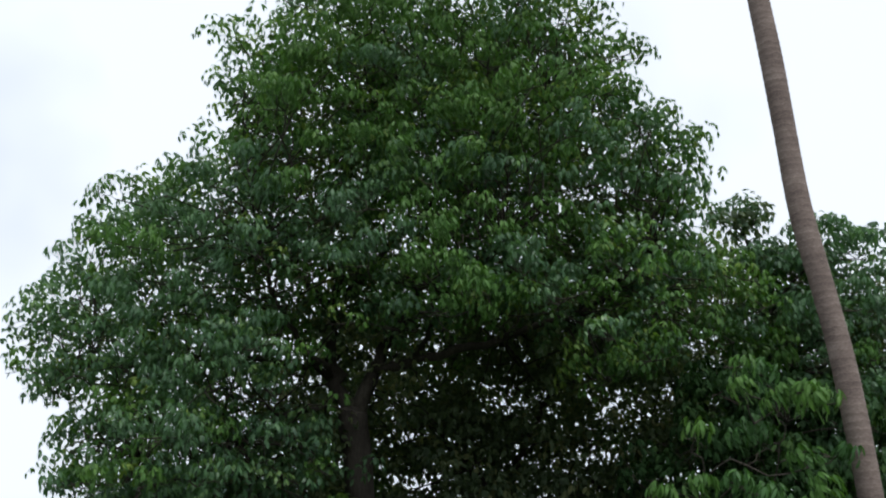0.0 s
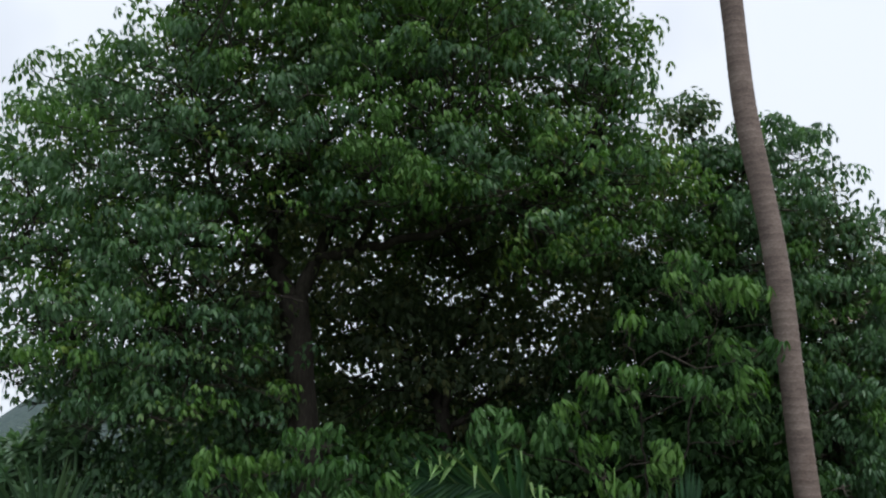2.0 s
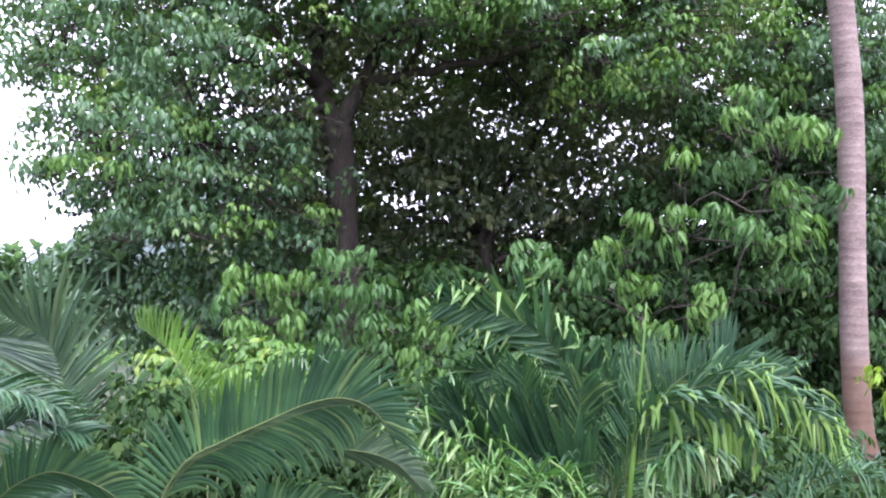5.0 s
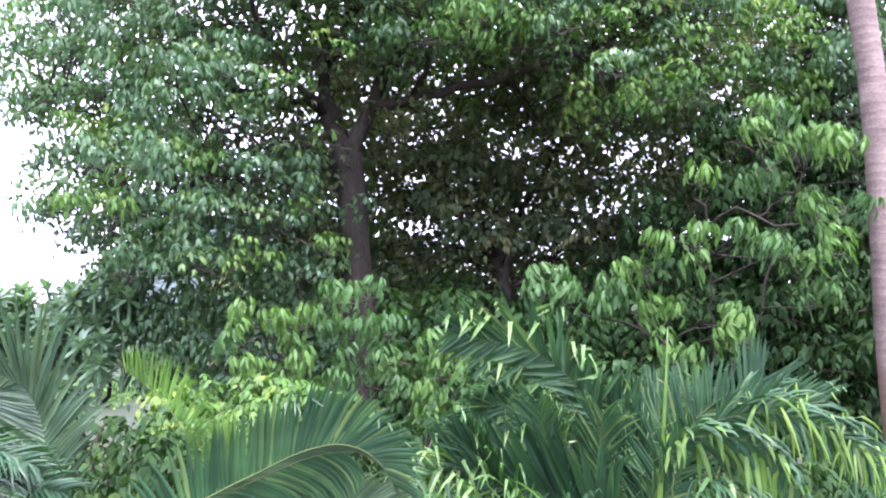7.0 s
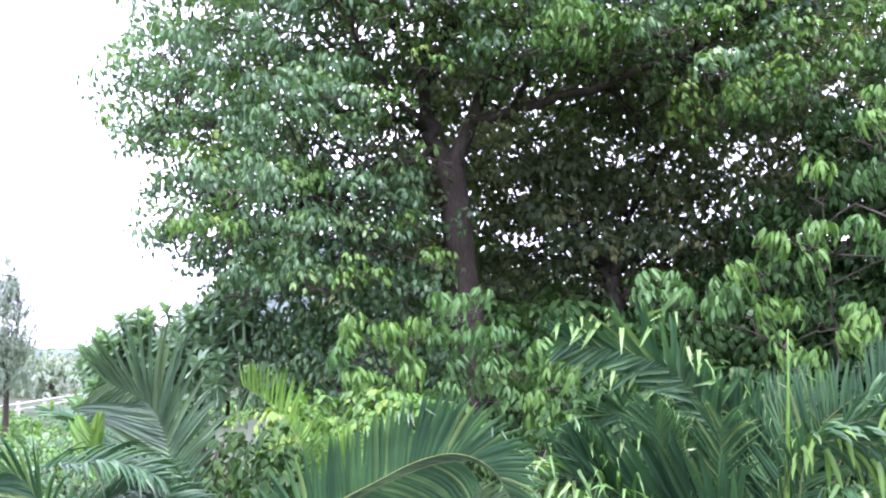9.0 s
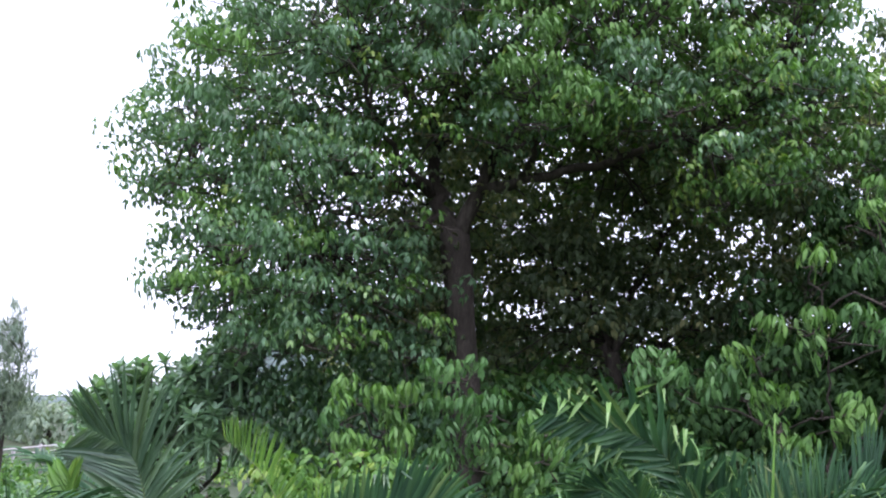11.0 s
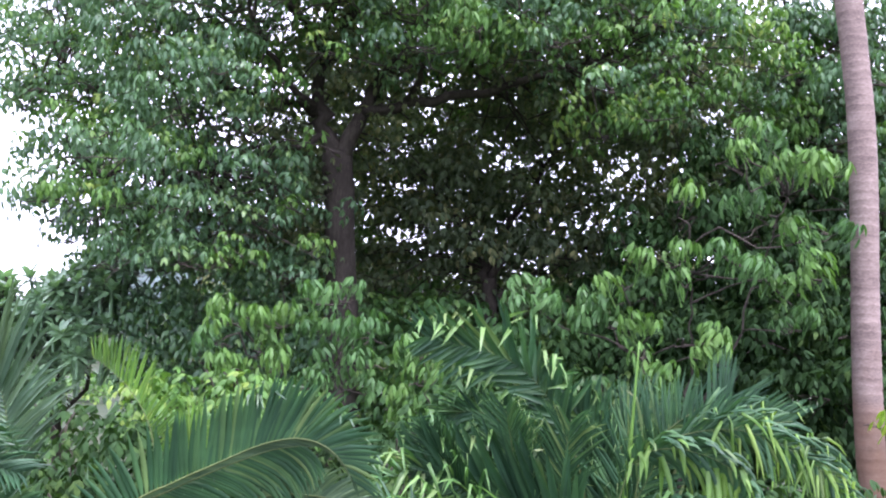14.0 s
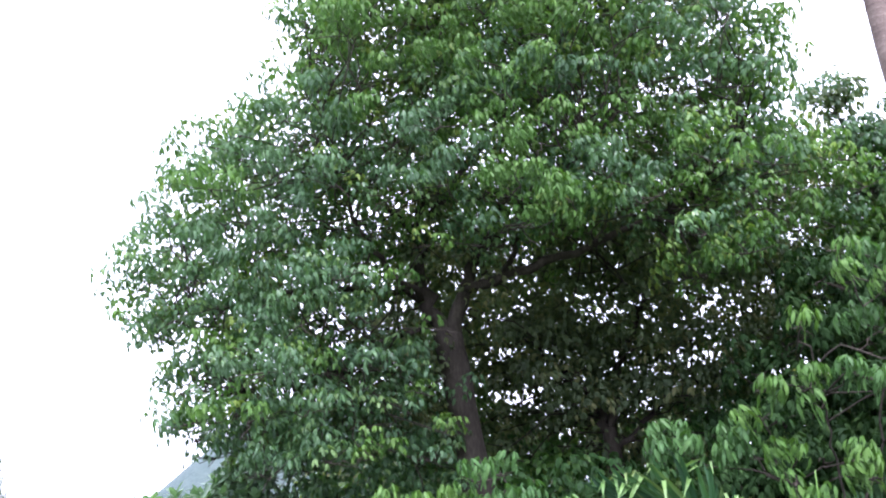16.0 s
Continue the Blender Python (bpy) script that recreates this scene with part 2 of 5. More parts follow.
class Soup:
    """Vertices and faces on their way to one mesh."""

    def __init__(self):
        self.v, self.f, self.n, self.tones, self.slots = [], [], 0, [], []

    def add(self, verts, faces, tone=0.45, slots=None):
        k = self.n
        self.tones.append(np.full(np.asarray(verts).size // 3, tone))
        self.slots.extend(slots or [0] * len(faces))
        self.v.append(np.asarray(verts, float).reshape(-1, 3))
        self.f.extend(tuple(i + k for i in face) for face in faces)
        self.n += len(self.v[-1])
        return self

    def tube(self, points, radii, sides=8, caps=True):
        p = np.asarray(points, float)
        r = np.broadcast_to(np.asarray(radii, float), (len(p),))
        d = np.gradient(p, axis=0)
        d /= np.linalg.norm(d, axis=1)[:, None] + 1e-9
        ref = np.array((0.0, 1.0, 0.0)) if abs(d[:, 1]).mean() < 0.8 else np.array((1.0, 0.0, 0.0))
        a = np.cross(d, ref)
        a /= np.linalg.norm(a, axis=1)[:, None] + 1e-9
        b = np.cross(d, a)
        ang = np.arange(sides) * 2 * math.pi / sides
        ring = p[:, None] + r[:, None, None] * (np.cos(ang)[None, :, None] * a[:, None] + np.sin(ang)[None, :, None] * b[:, None])
        faces = [(i * sides + j, i * sides + (j + 1) % sides, (i + 1) * sides + (j + 1) % sides, (i + 1) * sides + j) for i in range(len(p) - 1) for j in range(sides)]
        if caps:
            faces += [tuple(range(sides))[::-1], tuple((len(p) - 1) * sides + j for j in range(sides))]
        return self.add(ring.reshape(-1, 3), faces)

    def box(self, lo, hi):
        (x0, y0, z0), (x1, y1, z1) = lo, hi
        v = [(x, y, z) for x in (x0, x1) for y in (y0, y1) for z in (z0, z1)]
        return self.add(v, [(0, 1, 3, 2), (4, 6, 7, 5), (0, 4, 5, 1), (2, 3, 7, 6), (0, 2, 6, 4), (1, 5, 7, 3)])

    def mesh(self, name, mat, smooth=True, second=None):
        me = bpy.data.meshes.new(name)
        me.from_pydata(np.concatenate(self.v), [], self.f)
        if smooth:
            me.polygons.foreach_set("use_smooth", np.ones(len(me.polygons), bool))
        me.materials.append(mat)
        if second:
            me.materials.append(second)
            me.polygons.foreach_set("material_index", np.array(self.slots, np.int32))
        me.attributes.new("tone", "FLOAT", "POINT").data.foreach_set("value", np.concatenate(self.tones).astype(np.float32))
        me.update()
        return me


def part(name, soup, mat, parent, label="", smooth=True, second=None):
    ob = new(name, soup.mesh(name, mat, smooth, second))
    ob.parent = parent
    return tagged(ob, label)


def empty(name, at, label, category, group="", kind=""):
    ob = new(name)
    ob.location = at
    return tagged(ob, label, category, group, kind)


def curve(points, n):
    """A smooth line through a few points (Catmull-Rom), n steps."""
    p = np.asarray(points, float)
    p = np.vstack([2 * p[0] - p[1], p, 2 * p[-1] - p[-2]])
    out = []
    for u in np.linspace(0, len(p) - 3 - 1e-6, n):
        i, s = int(u), u - int(u)
        a, b, c, d = p[i:i + 4]
        out.append(0.5 * (2 * b + (c - a) * s + (2 * a - 5 * b + 4 * c - d) * s * s + (3 * b - a - 3 * c + d) * s ** 3))
    return np.array(out)


def unit(v):
    v = np.asarray(v, float)
    return v / (np.linalg.norm(v) + 1e-9)


# ---- leaves ----


def blade(length, width, fold=0.25, droop=0.25, fine=2):
    """A pointed leaf along +x, folded a little along its midrib and bent down."""
    if not fine:
        v = [(0, 0, 0)] + [(x * length, side * w * width, fold * w * width * 0.4 - droop * x * x * length) for x, w in ((0.34, 0.5), (0.72, 0.38)) for side in (1, -1)] + [(length, 0, -droop * length)]
        return np.array(v, float), [(0, 2, 1), (1, 2, 4, 3), (3, 4, 5)]
    xs = (0.28, 0.62, 0.86) if fine == 2 else (0.36, 0.74)
    ws = (0.43, 0.47, 0.24) if fine == 2 else (0.5, 0.36)
    v, f = [(0, 0, 0)], []
    for x, w in zip(xs, ws):
        z = -droop * x * x * length
        v += [(x * length, 0, z), (x * length, w * width, z + fold * w * width), (x * length, -w * width, z + fold * w * width)]
    v.append((length, 0, -droop * length))
    n, tip = len(xs), len(v) - 1
    f += [(0, 1, 2), (0, 3, 1)]
    for k in range(n - 1):
        c, d = 1 + 3 * k, 4 + 3 * k
        f += [(c, d, d + 1, c + 1), (c, c + 2, d + 2, d)]
    c = 1 + 3 * (n - 1)
    f += [(c, tip, c + 1), (c, c + 2, tip)]
    return np.array(v, float), f


def aim(v, way, up=(0, 0, 1), spin=0.0):
    """Turn points whose axis is +x so that it lies along way."""
    d = unit(way)
    s = np.cross(up, d)
    s = unit(s) if np.linalg.norm(s) > 1e-3 else np.array((0, 1.0, 0))
    n = np.cross(d, s)
    s, n = s * math.cos(spin) + n * math.sin(spin), n * math.cos(spin) - s * math.sin(spin)
    return v @ np.array([d, s, n])


def spray(seed, leaves=9, leaflets=3, size=0.14, fine=2, spread=0.19, wide=0.32, hang=0.15):
    """One drooping cluster of divided leaves at the end of a twig: an umbrella of hanging leaflets."""
    r = np.random.default_rng(seed)
    s = Soup()
    if fine == 2:
        s.tube([(0, 0, -0.28), (0.01, 0, -0.12), (0, 0, 0.03)], (0.009, 0.007, 0.004), 4, False)
    for k in range(leaves):
        az = k * GOLD + r.uniform(-0.3, 0.3)
        u = (k + 0.5) / leaves
        reach = spread * (0.25 + 0.75 * math.sqrt(u)) * r.uniform(0.8, 1.2)
        end = np.array((reach * math.cos(az), reach * math.sin(az), 0.10 - 0.17 * u * u + r.uniform(-0.03, 0.03)))
        if fine == 2:
            root = np.array((0, 0, -0.02 - 0.16 * u))
            s.tube([root, root * 0.5 + end * 0.5 + (0, 0, 0.02), end], (0.0035, 0.003, 0.0025), 3, False)
        for j in range(leaflets):
            turn = az + (j - (leaflets - 1) / 2) * (1.7 / max(1, leaflets - 1)) + r.uniform(-0.15, 0.15)
            down = min(1.5, 0.25 + hang + 0.75 * u + r.uniform(-0.25, 0.3))
            way = (math.cos(turn) * math.cos(down), math.sin(turn) * math.cos(down), -math.sin(down))
            length = size * r.uniform(0.8, 1.15) * (1.1 if j == (leaflets - 1) / 2 else 0.92)
            v, f = blade(length, length * wide, 0.3, r.uniform(0.1, 0.4), fine)
            s.add(aim(v, way, spin=r.uniform(-0.35, 0.35)) + end, f)
    return s


def whorl(seed, leaves=20, size=0.2):
    """A rosette of long waxy leaves, as at the branch ends of a frangipani."""
    r = np.random.default_rng(seed)
    s = Soup()
    s.tube([(0, 0, -0.35), (0, 0, -0.1), (0, 0, 0.02)], (0.024, 0.02, 0.012), 5, False)
    for k in range(leaves):
        az, u = k * GOLD, (k + 0.5) / leaves
        up = 1.15 - 1.35 * u + r.uniform(-0.12, 0.12)
        v, f = blade(size * r.uniform(0.8, 1.1), size * 0.40, 0.2, 0.3, 1)
        s.add(aim(v, (math.cos(az) * math.cos(up), math.sin(az) * math.cos(up), math.sin(up))) + (0, 0, -0.06 * u), f)
    return s


def needles(seed, count=26, size=0.3):
    """A wispy hanging tuft."""
    r = np.random.default_rng(seed)
    s = Soup()
    for k in range(count):
        az, up = r.uniform(0, 6.28), r.uniform(-1.2, 0.9)
        v, f = blade(size * r.uniform(0.5, 1.2), size * 0.05, 0.0, 0.4, 0)
        s.add(aim(v, (math.cos(az) * math.cos(up), math.sin(az) * math.cos(up), math.sin(up))), f)
    return s


SPRAYS = [spray(10 + i, leaves=12 + i % 3, size=0.120, wide=0.28, hang=0.35) for i in range(6)]
SPRAYS_MEDIUM = [spray(10 + i, leaves=9 + i % 3, fine=0, size=0.119, wide=0.36, hang=0.16) for i in range(6)]
SPRAYS_LARGE = [spray(20 + i, leaves=9 + i % 2, size=0.138, spread=0.15, wide=0.28, hang=0.5) for i in range(6)]
SPRAYS_COARSE = [spray(30 + i, leaves=9, fine=0, size=0.120, wide=0.42, spread=0.27, hang=0.1) for i in range(5)]
SPRAYS_SMALL = [spray(50 + i, leaves=9, fine=0, size=0.114, spread=0.26, wide=0.44) for i in range(4)]
SPRAYS_FAR = [spray(60 + i, leaves=5, leaflets=2, fine=0, size=0.2, wide=0.5, spread=0.25) for i in range(3)]
WHORLS = [whorl(70 + i) for i in range(4)]
TUFTS = [needles(90 + i) for i in range(3)]


def place_matrix(at, tilt_to, tilt, spin, scale):
    """Turned by spin about its own axis, leaned by tilt towards tilt_to, scaled and moved."""
    axis = Vector((-tilt_to[1], tilt_to[0], 0))
    lean = Matrix.Rotation(tilt, 4, axis.normalized()) if axis.length > 1e-4 else Matrix()
    return Matrix.Translation(at) @ lean @ Matrix.Rotation(spin, 4, "Z") @ Matrix.Scale(scale, 4)


def joined(kinds, mats, r):
    """Copies of a few leaf clusters, at many places, in one soup."""
    s = Soup()
    which = r.integers(0, len(kinds), len(mats))
    for k, kind in enumerate(kinds):
        v = np.concatenate(kind.v)
        for i in np.flatnonzero(which == k):
            m = np.array(mats[i])
            s.add(v @ m[:3, :3].T + m[:3, 3], kind.f, r.beta(1.6, 2.0))
    return s


def shell_points(lobes, per_m2, r, inner=0.35, keep=None, lo=0.72, hi=1.06):
    """Places in a crown of several ellipsoid lobes: most of them near the lobes' skins."""
    out = []
    for cx, cy, cz, rx, ry, rz in lobes:
        area = 4 * math.pi * (((rx * ry) ** 1.6 + (rx * rz) ** 1.6 + (ry * rz) ** 1.6) / 3) ** (1 / 1.6)
        n = int(area * per_m2)
        d = r.normal(size=(n, 3))
        d /= np.linalg.norm(d, axis=1)[:, None]
        t = np.where(r.random(n) < inner, r.uniform(0.25, lo, n), r.uniform(lo, hi, n))
        for w, q in zip(d, t):
            lump = 1 + 0.22 * noise.noise(Vector((w * 2.1 + (cx, cy, cz)).tolist()))
            p = np.array((cx, cy, cz)) + w * q * lump * (rx, ry, rz)
            if keep is None or keep(p):
                out.append((p, w))
    return out


def branch(a, b, r0, r1, r, bend=0.12, n=7, sag=0.0):
    """A wavering line from a to b with its radii."""
    a, b = np.asarray(a, float), np.asarray(b, float)
    mid = [a + (b - a) * u + r.normal(size=3) * bend * np.linalg.norm(b - a) * 0.5 * math.sin(math.pi * u) + (0, 0, sag * math.sin(math.pi * u)) for u in (0.33, 0.67)]
    return curve([a, *mid, b], n), np.linspace(r0, r1, n)


def build_tree(name, label, base, fork, trunk_radius, lobes, per_m2, seed, leaf_mat, inner_mat, near=None, near_count=0, fine=True, keep=None, twigs=9, kinds=None, size=(0.85, 1.25), group="", trunk_line=None, category="tree", limb_radius=0.45, coarse_share=0.4):
    """A tree: trunk, limbs with twigs, a crown of leaf clusters, the nearest clusters as pieces of their own."""
    r = np.random.default_rng(seed)
    root = empty(name, base, label, category, group)
    off = np.asarray(base, float)
    line = curve(trunk_line if trunk_line else [base, (np.array(base) + fork) / 2 + r.normal(size=3) * 0.06, fork], 14) - off
    rad = np.linspace(trunk_radius * 1.08, trunk_radius * 0.8, 14)
    rad[0], rad[1] = trunk_radius * 1.6, trunk_radius * 1.22
    t = Soup().tube(line, rad, 12)
    lumps = np.concatenate(t.v)
    for i, p in enumerate(lumps):
        lumps[i] += 0.12 * trunk_radius * np.array(noise.noise_vector(Vector(p * 3.0)))
    t.v = [lumps]
    part("trunk", t, M_BARK, root)
    spots = shell_points(lobes, per_m2, r, keep=keep)
    for cx, cy, cz, rx, ry, rz in lobes:
        s = Soup()
        c = np.array((cx, cy, cz))
        pts, rr = branch(np.array(fork) + r.normal(size=3) * 0.03, c, trunk_radius * limb_radius, trunk_radius * 0.14, r, 0.22, 9, 0.15)
        s.tube(pts - off, rr, 7)
        for k in range(twigs):
            w = unit(r.normal(size=3) + (0, 0, 0.2))
            start = pts[r.integers(3, 8)]
            q, qr = branch(start, c + w * (rx, ry, rz) * 0.9, trunk_radius * 0.13, 0.008, r, 0.25, 6, 0.05)
            if keep is None or keep(q[-1]):
                s.tube(q - off, qr, 5)
        part("limb", s, M_BARK, root)
    eye = np.array((0.6, -0.3, 2.7))
    if near_count:
        spots.sort(key=lambda pw: np.linalg.norm(pw[0] - eye))
    kinds = kinds or SPRAYS
    shared = [k.mesh("leaf_spray", near or leaf_mat) for k in kinds] if near_count else []
    rows = []
    for i, (p, w) in enumerate(spots):
        m = place_matrix(Vector((p - off).tolist()), w, r.uniform(0.1, 0.55), r.uniform(0, 6.28), r.uniform(*size))
        if i < near_count:
            ob = new("leaf_spray", shared[r.integers(0, len(shared))])
            ob.parent = root
            ob.matrix_local = m
        else:
            rows.append(m)
    cut = int(len(rows) * (1 - coarse_share)) if fine else 0
    if rows[:cut]:
        tagged(part("crown", joined(SPRAYS_MEDIUM if kinds is SPRAYS else kinds, rows[:cut], r), leaf_mat, root), kind="stuff")
    if rows[cut:]:
        tagged(part("inner_foliage", joined(SPRAYS_COARSE if kinds is SPRAYS else kinds, rows[cut:], r), inner_mat, root), kind="stuff")
    return root


# ---- ground, hill ----
g = Soup()
xs = np.concatenate([[-2500, -600, -200, -90], np.linspace(-50, 50, 81), [90, 200, 600, 2500]])
ys = np.concatenate([[-600, -150, -40], np.linspace(-14, 70, 69), [110, 220, 600, 3000]])
gv = [(x, y, 0.10 * noise.noise(Vector((x * 0.3, y * 0.3, 0))) + 0.04 * noise.noise(Vector((x * 1.3, y * 1.3, 4)))) for y in ys for x in xs]
nx = len(xs)
g.add(gv, [(j * nx + i, j * nx + i + 1, (j + 1) * nx + i + 1, (j + 1) * nx + i) for j in range(len(ys) - 1) for i in range(nx - 1)])
tagged(new("ground", g.mesh("ground", M_GROUND)), "dark earth and rough grass under the trees", "ground", kind="structure")

h = Soup()
hx = np.linspace(-420, 260, 69)
hv, hn = [], len(hx)
for j in range(14):
    for x in hx:
        ridge = 33 * math.exp(-((x + 105) / 46.0) ** 2) + 12 * math.exp(-((x - 120) / 90.0) ** 2) + 2
        u = j / 13
        hv.append((x, 265 + 120 * u, 1.12 * ridge * math.sin(math.pi * min(1, u * 3.5) * 0.5) * (1 + 0.10 * noise.noise(Vector((x * 0.05, u * 5, 2)))) + 1.6 * noise.noise(Vector((x * 0.25, u * 14, 9))) - 1))
h.add(hv, [(j * hn + i, j * hn + i + 1, (j + 1) * hn + i + 1, (j + 1) * hn + i) for j in range(13) for i in range(hn - 1)])
tagged(new("backdrop", h.mesh("backdrop", M_HILL)), "hazy wooded hill in the distance", "hill", kind="structure")

# ---- crowns made of many leafy clumps ----


def clump_lobes(left, right, top, y_mid, thick, spacing, seed, keep=None, tries=9000, size=(0.42, 0.62), parts=(0.5, 0.3), inset=(0.45, 0.45)):
    """Clumps spread over a crown whose sides run along left(z) and right(z): front skin, back skin and the inside."""
    r = np.random.default_rng(seed)
    z0, z1 = min(left[0][0], right[0][0]), top
    lz, lx = np.array(left).T
    rz, rx = np.array(right).T
    done = []
    for _ in range(tries):
        z = r.uniform(z0, z1 - 0.3)
        a, b = np.interp(z, lz, lx) + inset[0], np.interp(z, rz, rx) - inset[1]
        if b <= a:
            continue
        x = r.uniform(a, b)
        edge = min(x - a, b - x, (z1 - z) * 1.2)
        half = thick * min(1.0, 0.12 + edge / 1.7) ** 0.6
        u = r.random()
        y = y_mid - half if u < parts[0] else y_mid + half if u < sum(parts) else y_mid + half * r.uniform(-0.8, 0.8)
        y += r.normal() * 0.18
        p = np.array((x, y, z))
        if keep is not None and not keep(p):
            continue
        if done and np.min(np.linalg.norm(np.array(done)[:, :3] - p, axis=1)) < spacing:
            continue
        q = r.uniform(*size)
        done.append((x, y, z, q, q * 0.9, q * r.uniform(0.55, 0.8)))
    return done


def clump_tree(name, label, base, trunk_line, trunk_radius, limbs, lobes, per_m2, seed, near_count=0, young=0.14, kinds=None, back_y=None, category="tree", group="", inner_mat=None, size=(0.85, 1.2), leaf=None, near_mat=None, twig=0.03, fill=()):
    """A tree whose limbs are given as lines; a twig runs from the nearest limb to every clump."""
    r = np.random.default_rng(seed)
    off = np.asarray(base, float)
    root = empty(name, base, label, category, group)
    kinds, leaf = kinds or SPRAYS, leaf or M_LEAF
    line = curve(trunk_line, 18) - off
    rad = np.linspace(trunk_radius * 1.1, trunk_radius * 0.85, 18)
    rad[0], rad[1] = trunk_radius * 1.7, trunk_radius * 1.25
    t = Soup().tube(line, rad, 14)
    v = np.concatenate(t.v)
    for i, p in enumerate(v):
        v[i] += 0.16 * trunk_radius * np.array(noise.noise_vector(Vector(p * 3.0)))
    t.v = [v]
    part("trunk", t, M_BARK, root)
    lines, soups = [], []
    for pts, r0, r1 in limbs:
        q = curve(pts, 16)
        q[1:-1] += r.normal(size=(14, 3)) * 0.03
        lines.append(q)
        soups.append(Soup().tube(q - off, np.linspace(r0, r1, 16), 8))
    nodes = np.concatenate([q[2:] for q in lines])
    owner = np.repeat(np.arange(len(lines)), [len(q) - 2 for q in lines])
    for cx, cy, cz, rx, ry, rz in lobes:
        c = np.array((cx, cy, cz - rz * 0.4))
        d = np.linalg.norm(nodes - c, axis=1) + 0.9 * np.maximum(0, nodes[:, 2] - c[2])
        i = int(np.argmin(d))
        q, qr = branch(nodes[i], c, min(twig, 0.010 + 0.009 * d[i]), 0.007, r, 0.22, 7, 0.06)
        soups[owner[i]].tube(q - off, qr, 5)
        for k in range(3):
            w = unit(r.normal(size=3) * (1, 1, 0.5))
            q, qr = branch(c, c + w * (rx, ry, rz) * 0.8, 0.008, 0.004, r, 0.2, 4)
            soups[owner[i]].tube(q - off, qr, 4, False)
    for so in soups:
        part("limb", so, M_BARK, root)
    spots = []
    for lobe in lobes:
        bright = r.random() < (young(lobe) if callable(young) else young)
        for p, w in shell_points([lobe], per_m2, r, inner=0.15, lo=0.55, hi=1.08):
            if w[2] > -0.45:
                spots.append((p, w, bright))
    spots.sort(key=lambda q: q[0][1])
    shared = {m: [k.mesh("leaf_spray", m) for k in kinds] for m in ((near_mat or leaf), M_YOUNG_LIT)} if near_count else {}
    rows = {"crown": [], "young_foliage": [], "inner_foliage": []}
    for i, (p, w, bright) in enumerate(spots):
        m = place_matrix(Vector((p - off).tolist()), w, r.uniform(0.1, 0.6), r.uniform(0, 6.28), r.uniform(*size))
        if i < near_count:
            ob = new("leaf_spray", shared[M_YOUNG_LIT if bright else (near_mat or leaf)][r.integers(0, len(kinds))])
            ob.parent = root
            ob.matrix_local = m
        else:
            far = back_y is not None and p[1] > back_y
            rows["inner_foliage" if far else "young_foliage" if bright else "crown"].append(m)
    for p in fill:
        w = unit(r.normal(size=3))
        rows["inner_foliage"].append(place_matrix(Vector((p - off).tolist()), w, r.uniform(0.1, 0.7), r.uniform(0, 6.28), r.uniform(*size)))
    for key, ms in rows.items():
        if ms:
            mat = {"crown": leaf, "young_foliage": M_YOUNG_LIT, "inner_foliage": inner_mat or M_INNER}[key]
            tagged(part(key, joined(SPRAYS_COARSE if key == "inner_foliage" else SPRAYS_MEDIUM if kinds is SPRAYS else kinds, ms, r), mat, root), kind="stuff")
    return root


# ---- the big tree ----
CROWN_LEFT = [(3.4, -4.8), (3.65, -5.4), (4.2, -5.95), (4.7, -6.05), (5.4, -6.3), (6.1, -6.6), (6.6, -6.4), (7.0, -6.1), (7.55, -5.8), (7.95, -5.3), (8.2, -4.4), (8.6, -3.95), (9.2, -4.15), (10.1, -4.0), (10.5, -3.6), (10.85, -2.9), (11.15, -2.2), (11.5, -1.2)]
CROWN_RIGHT = [(3.4, -1.7), (4.9, -1.5), (5.3, 3.0), (7.0, 3.1), (7.3, 3.1), (7.8, 3.35), (8.4, 3.4), (8.9, 2.8), (9.8, 2.5), (10.5, 2.4), (11.2, 1.3), (11.5, 0.2)]


def open_fork(p):
    """The crown is open round the fork, where the limbs show."""
    return not (-1.85 < p[0] < 1.6 and p[2] < 5.85 and p[1] < 13.2) and not (-2.4 < p[0] < -1.0 and 4.4 < p[2] < 6.3 and p[1] < 12.6) and not (-3.0 < p[0] < 2.6 and 5.4 < p[2] < 8.2 and p[1] > 11.2 and (math.sin(p[0] * 12.99 + p[1] * 78.2 + p[2] * 37.7) * 43758.5) % 1 < 0.36) and not (p[1] > 11.6 and p[2] < 9.5 and (math.sin(p[0] * 41.3 + p[1] * 17.7 + p[2] * 63.1) * 43758.5) % 1 < 0.25)


def crown_fill(count, seed, y_mid, depth):
    """Leafy twigs inside the crown: dense at the top and towards the house, loose on the open side and round the fork."""
    r = np.random.default_rng(seed)
    lz, lx = np.array(CROWN_LEFT).T
    rz, rx = np.array(CROWN_RIGHT).T
    done = []
    while len(done) < count:
        z = r.uniform(3.5, 11.2)
        a, b = np.interp(z, lz, lx) + 0.35, np.interp(z, rz, rx) - 0.3
        x = r.uniform(a, b)
        share = 1.0
        if z < 6.0 and -1.9 < x < 1.5:
            share = 0.18
        elif x < -2.4 and z < 7.6:
            share = 0.45
        p = np.array((x, y_mid + depth * min(1.0, min(x - a, b - x) + 0.15) * r.uniform(-1, 1), z))
        lump = noise.noise(Vector((p * 1.7).tolist()))
        if r.random() < share and lump > -0.12:
            done.append(p)
    return done


